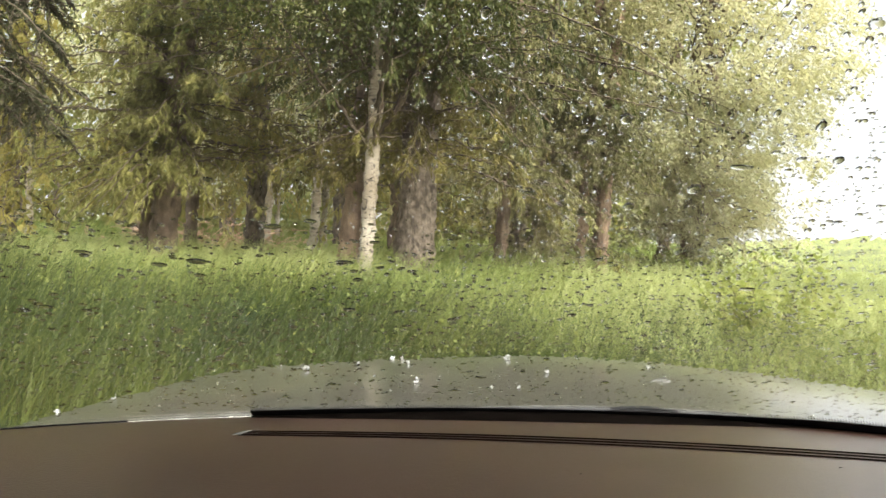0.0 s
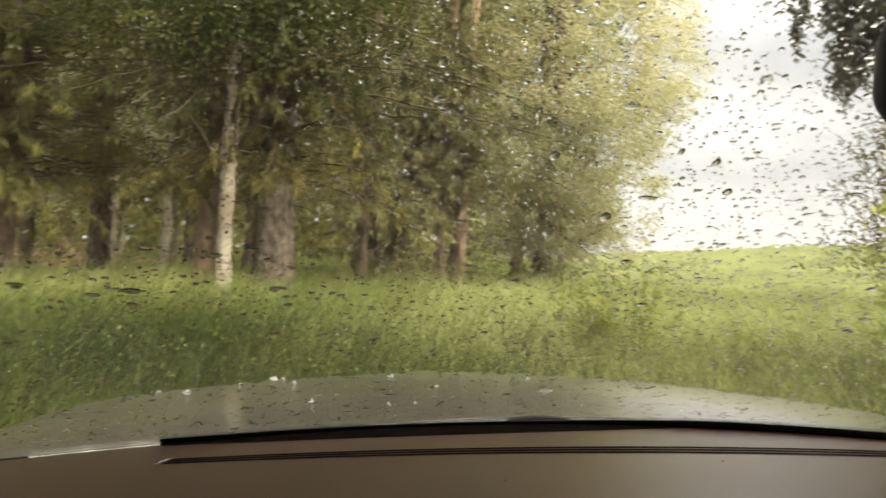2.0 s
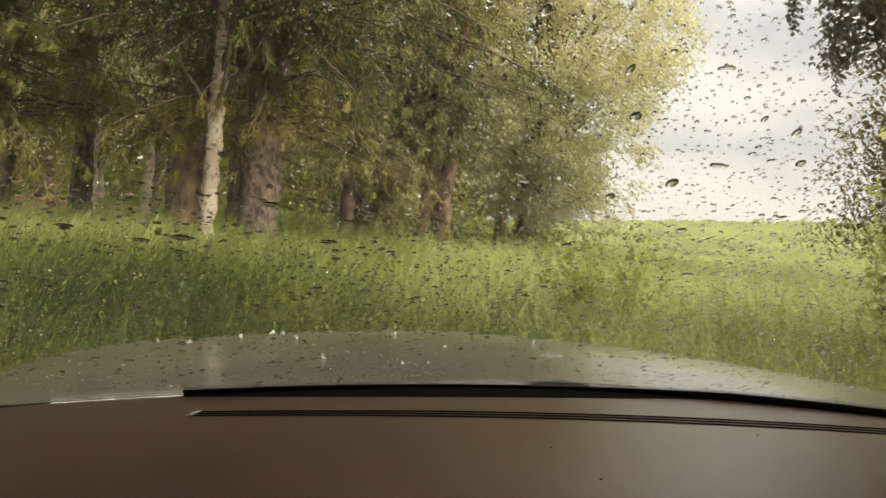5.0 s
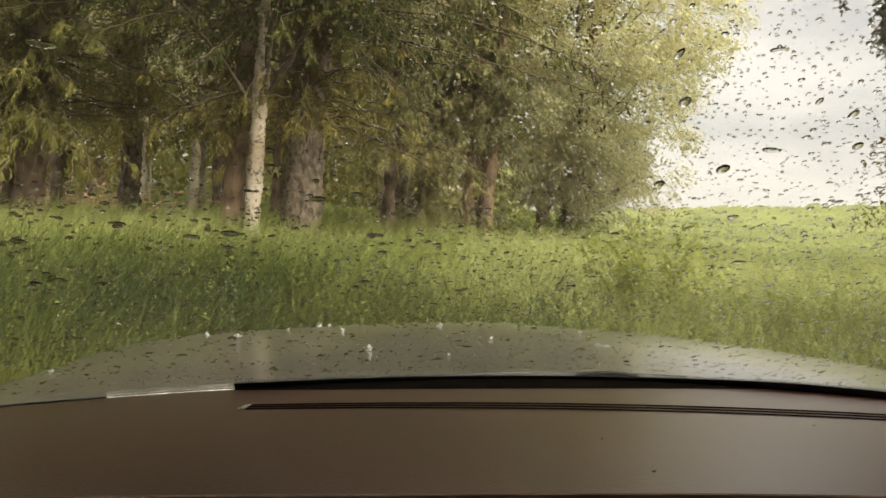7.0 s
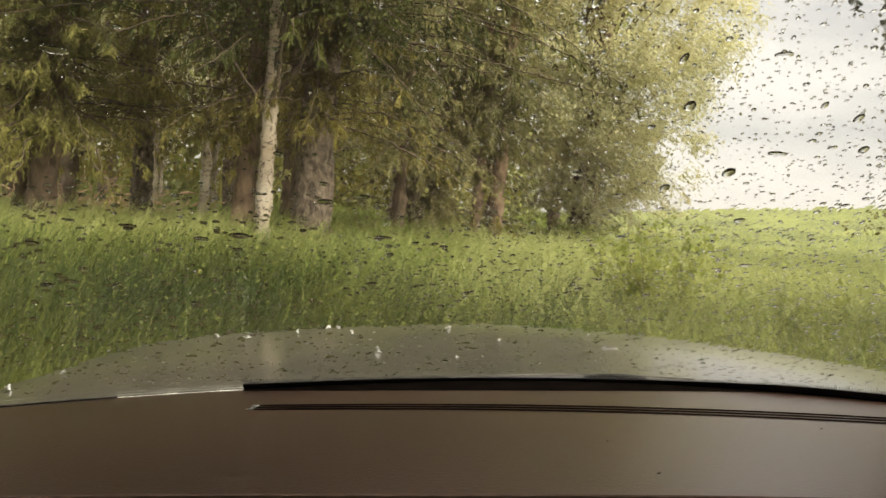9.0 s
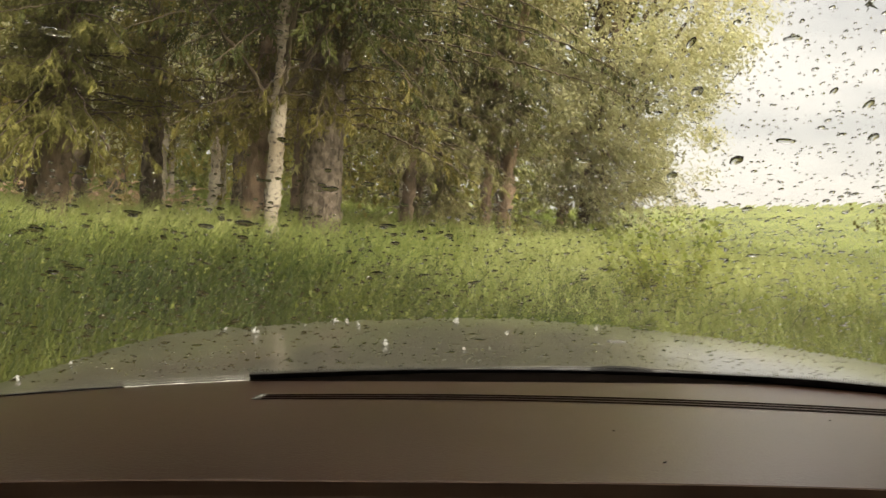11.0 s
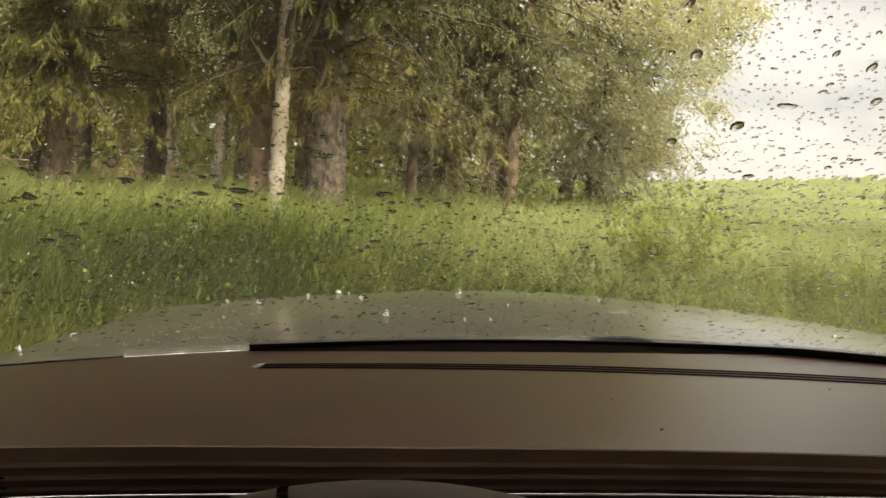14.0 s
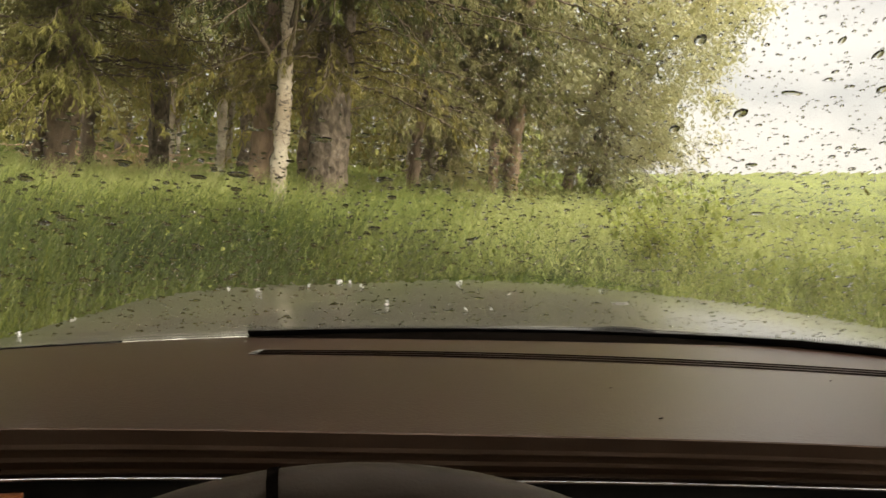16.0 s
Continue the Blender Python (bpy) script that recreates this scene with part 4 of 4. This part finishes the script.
    part("dash_panel", thick(sheet(panel, span(CX - 0.72, CX + 0.72, 31), span(0, 1, 6)), 0.01), M_PLASTIC, dash, "black lower dashboard panel")
    rows = [[Vector((x, lip_y(x) + 0.008 + 0.0020 * math.cos(a), 0.9765 + 0.0013 * math.sin(a))) for a in span(0, 2 * math.pi, 9)] for x in span(CX - 0.72, CX + 0.70, 41)]
    part("chrome_line", grid(rows), M_CHROME, dash, "thin chrome trim line", True)
    def wood(x, t):
        return Vector((x, lip_y(x) + 0.002 - 0.004 * t, 0.971 - 0.04 * t))
    part("wood_trim", thick(sheet(wood, span(CX - 0.72, -0.187, 10), span(0, 1, 4)), 0.004), M_WOOD, dash, "dark red-brown wood trim")


build_dash()


def build_wheel():
    R, r = 0.19, 0.0165
    c = Vector((0.009, 0.233, 0.8925))
    tilt = radians(28)
    up = Vector((0, math.sin(tilt), math.cos(tilt)))
    side = Vector((1, 0, 0))
    nrm = side.cross(up)
    def ring(a, b, rr, squash=1.0):
        o = side * math.sin(a) + up * math.cos(a)
        return c + o * (R + rr * math.cos(b)) + nrm * (rr * squash * math.sin(b))
    wheel = part("steering_wheel", grid([[ring(a, b, r, 1.15) for b in span(0, 2 * math.pi, 17)] for a in span(0, 2 * math.pi, 97)]), M_RIM, car, "taupe leather steering wheel", True)
    for a0 in (-0.185, 0.95, -1.9, 1.9):
        part("seam", grid([[ring(a, b, r * 1.03, 1.15) for b in span(0, 2 * math.pi, 17)] for a in span(a0 - 0.009, a0 + 0.009, 4)]), M_FLAT_BLACK, wheel, "dark seam band")
    for a0 in (1.75, -1.75, math.pi):
        o = side * math.sin(a0) + up * math.cos(a0)
        p = Vector((-o.y, o.x, 0))
        q = o.cross(nrm).normalized()
        part("spoke", thick(grid([[c + o * d + q * w - nrm * 0.01 for w in (-0.02, 0, 0.02)] for d in span(0.03, R, 5)]), 0.012), M_RIM, wheel)
    rows = [[c + (side * math.cos(a) + up * math.sin(a)) * d + nrm * h for d, h in ((0.07, -0.02), (0.065, 0.01), (0.04, 0.02), (0.0, 0.022))] for a in span(0, 2 * math.pi, 33)]
    part("hub", grid(rows), M_RIM, wheel, "", True)


build_wheel()


def rounded(w, h, r, n=8):
    pts = []
    for cx, cz, a0 in ((w / 2 - r, h / 2 - r, 0), (-w / 2 + r, h / 2 - r, 90), (-w / 2 + r, -h / 2 + r, 180), (w / 2 - r, -h / 2 + r, 270)):
        pts += [(cx + r * math.cos(radians(a0 + 90 * i / n)), cz + r * math.sin(radians(a0 + 90 * i / n))) for i in range(n + 1)]
    return pts


def loft(loops, m, cap0=True, cap1=True):
    bm = bmesh.new()
    vs = [[bm.verts.new(m @ Vector(p)) for p in l] for l in loops]
    n = len(vs[0])
    for a, b in zip(vs, vs[1:]):
        for i in range(n):
            bm.faces.new((a[i], a[(i + 1) % n], b[(i + 1) % n], b[i]))
    if cap0:
        bm.faces.new(vs[0][::-1])
    if cap1:
        bm.faces.new(vs[-1])
    bmesh.ops.recalc_face_normals(bm, faces=bm.faces[:])
    return bm


def build_mirror():
    w, h = 0.207, 0.074
    m = pose(0.437, 0.413, 1.304, 7.0, 0, -17)
    def loop(k, y):
        return [(x, y, z) for x, z in rounded(w - 2 * k, h - 2 * k, 0.023 - k * 0.5)]
    shell = loft([loop(0.016, 0.036), loop(0.004, 0.028), loop(0.0, 0.012), loop(0.0, 0.002), loop(0.003, -0.003), loop(0.008, -0.004), loop(0.0105, -0.0015)], m, True, False)
    mirror = part("rear_view_mirror", shell, M_PLASTIC, car, "black-framed rear-view mirror", True)
    part("mirror_glass", loft([loop(0.0102, 0.0), loop(0.0102, -0.0012)], m), M_MIRROR, mirror, "tinted mirror glass")
    part("mirror_stem", loft([[(0.008 * math.cos(a) + 0.01, 0.03 + d * 0.10, 0.01 + d * 0.05 + 0.008 * math.sin(a)) for a in span(0, 2 * math.pi * 11 / 12, 12)] for d in span(0, 1, 4)], m), M_PLASTIC, mirror)
    m2 = pose(0.485, 0.475, 1.266, 0, 0, -10)
    def loop2(k, y):
        return [(x, y, z) for x, z in rounded(0.106 - 2 * k, 0.030 - 2 * k, 0.0105)]
    part("sensor_box", loft([loop2(0.004, 0.03), loop2(0.0, 0.024), loop2(0.0, -0.012), loop2(0.004, -0.018)], m2), M_PLASTIC, car, "black rounded box under the mirror", True)


build_mirror()


def build_cabin():
    """Plain lining that closes the cabin round the camera, with its side and rear window openings."""
    top_y = lambda x: base_y(x) - 0.84
    def roof(x, t):
        y0 = top_y(x)
        return Vector((x, y0 + (-1.9 - y0) * t, 1.478 + 0.06 * math.sin(t * 3.1) - 0.12 * ((x - CX) / 0.8) ** 4 * 0.3))
    part("headliner", thick(sheet(roof, span(CX - 0.76, CX + 0.76, 21), span(0, 1, 14)), -0.03), M_HEAD, car, "tan cloth headliner", True)
    for s in (-1, 1):
        x0 = CX + s * 0.80
        rows = []
        for t in span(0, 1, 8):
            p = on_glass(x0, 0.86 * t)
            xx = p.x - s * 0.04 * t
            rows.append([Vector((xx + s * 0.055, p.y + 0.01, p.z)), Vector((xx - s * 0.012, p.y - 0.004, p.z - 0.004)), Vector((xx - s * 0.005, p.y - 0.055, p.z - 0.01)), Vector((xx + s * 0.055, p.y - 0.06, p.z))])
        part("pillar", grid(rows), M_HEAD, car, "", True)
        part("door_panel", thick(sheet(lambda y, t: Vector((x0 + s * 0.02 * t, y, 0.42 + 0.51 * t)), span(-1.2, 0.72, 8), span(0, 1, 5)), 0.04), M_DASH_DARK, car)
        # On the left this fills the window opening to keep light off the dashboard.
        part("rear_pillar_and_light_block", box(x0 - 0.05, x0 + 0.05, -1.95, -1.30 if s > 0 else 0.30, 0.9, 1.47, 0.02), M_HEAD, car)
        if s > 0:
            part("middle_pillar", box(x0 - 0.045, x0 + 0.045, -0.64, -0.52, 0.9, 1.47, 0.02), M_HEAD, car)
        part("side_rail", box(x0 - 0.05, x0 + 0.03, -1.9, 0.3, 1.42, 1.49, 0.015), M_HEAD, car)
    def skin(x, t):
        p = roof(x, t)
        return Vector((x, p.y + 0.02, p.z + 0.045))
    part("roof_panel", thick(sheet(skin, span(CX - 0.78, CX + 0.78, 21), span(0, 1, 14)), 0.006), M_HOOD, car, "grey painted roof", True)
    for s in (-1, 1):
        x0 = CX + s * 0.87
        part("door", thick(sheet(lambda y, t: Vector((x0 + s * 0.04 * math.sin(t * 2.8), y, 0.30 + 0.64 * t)), span(-1.95, 0.80, 14), span(0, 1, 7)), 0.01), M_HOOD, car, "", True)
    # Outer skin over the left opening that is blocked against light.
    part("light_block_skin", box(CX - 0.875, CX - 0.86, -1.95, 0.30, 0.94, 1.50, 0.005), M_HOOD, car)
    # Header lowered and side blocks added to narrow the rear window against light.
    part("rear_header", box(CX - 0.76, CX + 0.76, -1.96, -1.86, 1.24, 1.50, 0.02), M_HEAD, car)
    for s in (-1, 1):
        part("rear_light_block", box(CX + s * 0.62 - 0.17, CX + s * 0.62 + 0.17, -1.96, -1.88, 0.93, 1.28, 0.02), M_HEAD, car)
    part("cabin_floor", box(CX - 0.80, CX + 0.80, -1.3, 0.9, 0.36, 0.42), M_DASH_DARK, car)
    part("rear_shelf", box(CX - 0.78, CX + 0.78, -2.0, -1.25, 0.88, 0.96, 0.02), M_DASH_DARK, car)
    part("rear_seat", box(CX - 0.75, CX + 0.75, -1.28, -0.95, 0.42, 1.05, 0.06), M_HEAD, car, "tan rear seat back")
    part("trunk_lid", box(CX - 0.75, CX + 0.75, -3.0, -1.95, 0.35, 0.95, 0.08), M_HOOD, car)


build_cabin()

# ---------- rain on the glass ----------
def drop_lens(rng, x, s, rx, ry, h, turn):
    """A shallow cap of water on the glass, heavier at its lower edge, its foot bedded in the pane."""
    k = 6 if rx < 0.0013 else 8 if rx < 0.0042 else 16
    v, f = [], []
    o = on_glass(x, s, 0.005)
    ex, ey, ez = Vector((1, -0.94 * (x - CX), 0)).normalized(), Vector((0, -1, RAKE)).normalized(), Vector((0, RAKE, 1)).normalized()
    full = min(max((x + 0.06) / 0.1, 0), 1)          # plumper, flat-topped drops where the sweep of rain is heavier
    sag = 0.28 * min(max((s - 0.22) / 0.12, 2.1 * full - 1), 1)
    wob = [1 + 0.06 * rng.uniform(-1, 1) for _ in range(k)]
    ct, st = math.cos(turn), math.sin(turn)
    levels = ((1.0, 0.0), (0.72, 0.5)) if k < 8 else ((1.0, 0.0), (0.85, 0.3), (0.55, 0.71)) if k < 16 else ((1.0, 0.0), (0.88, 0.26), (0.7, 0.53), (0.4, 0.85))
    if full > 0.3 and s < 0.37:                      # lower down the water hangs in the foot of the drop
        sag, full, h = 0.45, 0, 0.9 * h
    levels = [(q, h * (up + 0.5 * full * up * (1 - up))) for q, up in levels]
    def ring(q, up):
        for i in range(k):
            a = 2 * math.pi * i / k
            lx, ly = rx * wob[i] * math.cos(a) * q, ry * wob[i] * math.sin(a) * q - sag * ry * max(up, 0) / h
            lx, ly = lx * ct - ly * st, lx * st + ly * ct
            v.append(o + ex * lx + ey * ly + ez * up)
    def skirt(j0):
        for i in range(k):
            a, b = j0 + i, j0 + (i + 1) % k
            f.extend([(a, b, b + k), (a, b + k, a + k)])
    for q, up in levels:
        ring(q, up)
    v.append(o + ez * h - ey * sag * ry)
    top = len(v) - 1
    for j in range(len(levels) - 1):
        skirt(j * k)
    for i in range(k):
        a, b = (len(levels) - 1) * k + i, (len(levels) - 1) * k + (i + 1) % k
        f.append((a, b, top))
    base = len(v)
    ring(1.0, -0.0006)
    ring(1.0, 0.0)
    skirt(base)
    foot = len(v)
    ring(1.0, -0.0006)
    v.append(o - ez * 0.0006)
    for i in range(k):
        f.append((foot + (i + 1) % k, foot + i, foot + k))
    return v, f


# the large drops that stay: across, up the glass, half width, half height
BIG_DROPS = [(-0.1049, 0.3042, 0.0093, 0.0055), (0.2579, 0.4236, 0.0067, 0.0081), (0.2835, 0.4484, 0.0102, 0.004), (0.2155, 0.4004, 0.0058, 0.0063), (0.194, 0.485, 0.0054, 0.007), (0.2876, 0.4984, 0.0033, 0.005), (0.3198, 0.4901, 0.0043, 0.007), (0.3456, 0.4605, 0.0051, 0.0065), (0.346, 0.2966, 0.009, 0.0039), (0.1402, 0.4079, 0.0071, 0.0033), (-0.0438, 0.3731, 0.0035, 0.0031), (-0.1312, 0.2982, 0.0076, 0.0038), (-0.2354, 0.2852, 0.0062, 0.005), (-0.1083, 0.2848, 0.0056, 0.0039), (-0.0032, 0.4632, 0.0044, 0.0034), (-0.0714, 0.4001, 0.0043, 0.0036), (0.1022, 0.5494, 0.004, 0.0062), (0.1712, 0.5216, 0.0034, 0.0068), (-0.1717, 0.0891, 0.0074, 0.0034), (-0.0916, 0.0463, 0.0049, 0.0037)]


def build_drops():
    rng = random.Random(9)
    vs, fs = [], []
    def add(x, s, rx, ry, h, turn):
        if s > 0.68 or s > 0.62 - 0.85 * max(x - 0.42, 0) + 0.08 or s > 0.30 + 2.2 * (x + 0.28) or x > 0.90:
            return                # the rest of the pane is never in sight
        v, f = drop_lens(rng, x, s, rx, ry, h, turn)
        k = len(vs)
        vs.extend(v)
        fs.extend([tuple(i + k for i in reversed(q)) for q in f])
    for i in range(12500):        # thicker up the glass, where it lies nearer to the eye
        x, s = rng.uniform(-0.36, 0.95), 1.03 - 1 / (0.983 + 2.6 * rng.random())
        high = min(max((s - 0.22) / 0.2, 0), 1) * min(max((x + 0.02) / 0.12, 0), 1)
        if rng.random() > 0.38 + 0.62 * high:
            continue
        big = rng.random() < 0.4 + 0.2 * high
        r = min(max(math.exp(rng.gauss(0.42 if big else -0.3, 0.36)), 0.45), 3.2) * 0.001 * (1.12 - 0.4 * s) * (1.0 if x > 0.27 or s < 0.3 else 0.72)
        ry = r * rng.uniform(0.75, 1.15)
        add(x, s, r * rng.uniform(0.9, 1.4), ry, ry * (0.34 + 0.18 * high + 0.1 * rng.random()), rng.uniform(-0.2, 0.3) + 1.1 * max(s - 0.3, 0) * high + 0.3 * min(max(x / 0.3, 0), 1))
    for i in range(4200):         # flat broad drops low on the glass
        x, s = rng.uniform(-0.36, 0.95), rng.uniform(0.015, 0.36)
        r = min(max(math.exp(rng.gauss(0.36 - 0.16 * min(max(x / 0.2, 0), 1), 0.36)), 0.6), 3.6) * 0.001
        ry = r * rng.uniform(0.7, 1.05)
        add(x, s, r * rng.uniform(1.0, 1.5), ry, ry * (rng.uniform(0.40, 0.50) - 0.12 * min(max(x / 0.2, 0), 1)), rng.uniform(-0.25, 0.25) + 0.3 * min(max(x / 0.3, 0), 1))
    for i in range(1800):         # fine spray, in a cluster
        x, s = rng.gauss(0.16, 0.07) if i % 2 else rng.uniform(0.0, 0.95), rng.uniform(0.25, 0.72)
        r = rng.uniform(0.0004, 0.0009)
        add(x, s, r, r, r * 0.5, 0)
    for i in range(2000):         # small shallow drops where the rain drives hardest
        x, s = rng.uniform(0.16, 0.8), rng.uniform(0.2, 0.64)
        r = rng.uniform(0.0007, 0.0013)
        add(x, s, r * rng.uniform(1.0, 1.5), r, r * rng.uniform(0.3, 0.42), rng.uniform(0.2, 0.7))
    for x, s, rx, ry in BIG_DROPS:
        add(x, s, rx * 0.8, ry * 0.8, ry * 0.26, rng.uniform(-0.15, 0.15))
    for i in range(40):           # large drops drawn out sideways
        x, s = rng.uniform(-0.34, 0.95), rng.uniform(0.05, 0.7)
        r = rng.uniform(0.0025, 0.004)
        add(x, s, r * rng.uniform(1.2, 2.2), r * rng.uniform(0.7, 1.0), r * 0.22, rng.uniform(-0.3, 0.3))
    ob = put_mesh("raindrops", mesh_np("raindrops", [tuple(v) for v in vs], fs, True), M_WATER)
    ob.visible_shadow = False
    tagged(ob, "clear raindrops scattered over the windscreen glass", "raindrops", kind="stuff")


build_drops()


# small white splashes and bubbles on the wet bonnet: place and size
SPLASHES = [(-0.446, 1.306, 0.005), (-0.234, 1.731, 0.0084), (-0.084, 2.083, 0.01), (-0.024, 1.797, 0.0061), (0.023, 1.361, 0.0069), (0.187, 1.825, 0.0081), (0.141, 1.279, 0.0043), (-0.144, 1.872, 0.0058), (-0.322, 1.895, 0.0059), (-0.056, 2.014, 0.0069), (0.244, 1.502, 0.0051), (0.458, 1.666, 0.0052), (-0.472, 1.184, 0.0065), (0.182, 1.284, 0.0035)]


def build_splashes():
    rng = np.random.default_rng(15)
    for k, (x, y, size) in enumerate(SPLASHES):
        bits = []
        for i in range(16):
            r = size * rng.uniform(0.10, 0.30)
            c = np.array([rng.normal(0, size * 0.35), rng.normal(0, size * 0.35), abs(rng.normal(0, size * 0.45)) + r * 0.5])
            t = np.linspace(0.0, np.pi, 5)
            p, q = tube_np(np.stack([0 * t, 0 * t, -r * np.cos(t)], -1) + c, np.maximum(r * np.sin(t), r * 0.05), 7)
            bits.append((p, q))
        ob = put_mesh("water_splash", mesh_np("water_splash", *joined(bits), True), M_FOAM)
        ob.location = (x, y, hood_z(x, y) + 0.001)
        tagged(ob, "small white splash of rain on the wet bonnet", "water splash", "splashes on the bonnet", "stuff")


build_splashes()


def crumb(x, y, size, turn):
    q = (y - lip_y(x)) / (base_y(x) - 0.004 - lip_y(x))
    bm = bmesh.new()
    bmesh.ops.create_icosphere(bm, subdivisions=1, radius=size)
    for v in bm.verts:
        v.co = Vector((v.co.x * 2.2, v.co.y * 0.8 + 0.4 * v.co.x, v.co.z * 0.5))
    ob = part("crumb", bm, M_BLACK, None)
    ob.matrix_world = pose(x, y, 1.009 + (BASE_Z - 0.001 - 1.009) * q ** 1.25 + size * 0.4, 0, 0, turn)
    tagged(ob, "tiny dark crumb lying on the dashboard", "crumb", "crumbs on the dashboard")


crumb(0.203, 0.604, 0.0011, 20)
crumb(0.196, 0.700, 0.0007, 0)
crumb(0.437, 0.792, 0.0008, 0)


def washer_nozzle(x, y):
    """A low black nozzle on the bonnet."""
    rows = [[(0.020 * q * math.cos(a), 0.008 * q * math.sin(a), z) for a in span(0, 2 * math.pi * 15 / 16, 16)] for q, z in ((1.0, 0.0), (1.0, 0.001), (0.75, 0.003), (0.35, 0.004))]
    part("washer_nozzle", loft(rows, pose(x, y, hood_z(x, y), 0, 0, 20)), M_EDGE, car, "small grey washer nozzle", True)


def stray_twig(x, s):
    """A curled bit of twig caught at the foot of the glass."""
    t = np.linspace(0, 1, 9)
    q = np.array([tuple(on_glass(x + 0.006 * math.sin(2.6 * k - 0.6), s + 0.016 * k, 0.0075)) for k in t])
    ob = put_mesh("twig", mesh_np("twig", *tube_np(q, np.linspace(0.0007, 0.0004, 9), 5), True), M_TWIG)
    tagged(ob, "thin curled dark twig on the wet glass", "twig")


washer_nozzle(0.427, 1.43)
stray_twig(-0.061, 0.002)
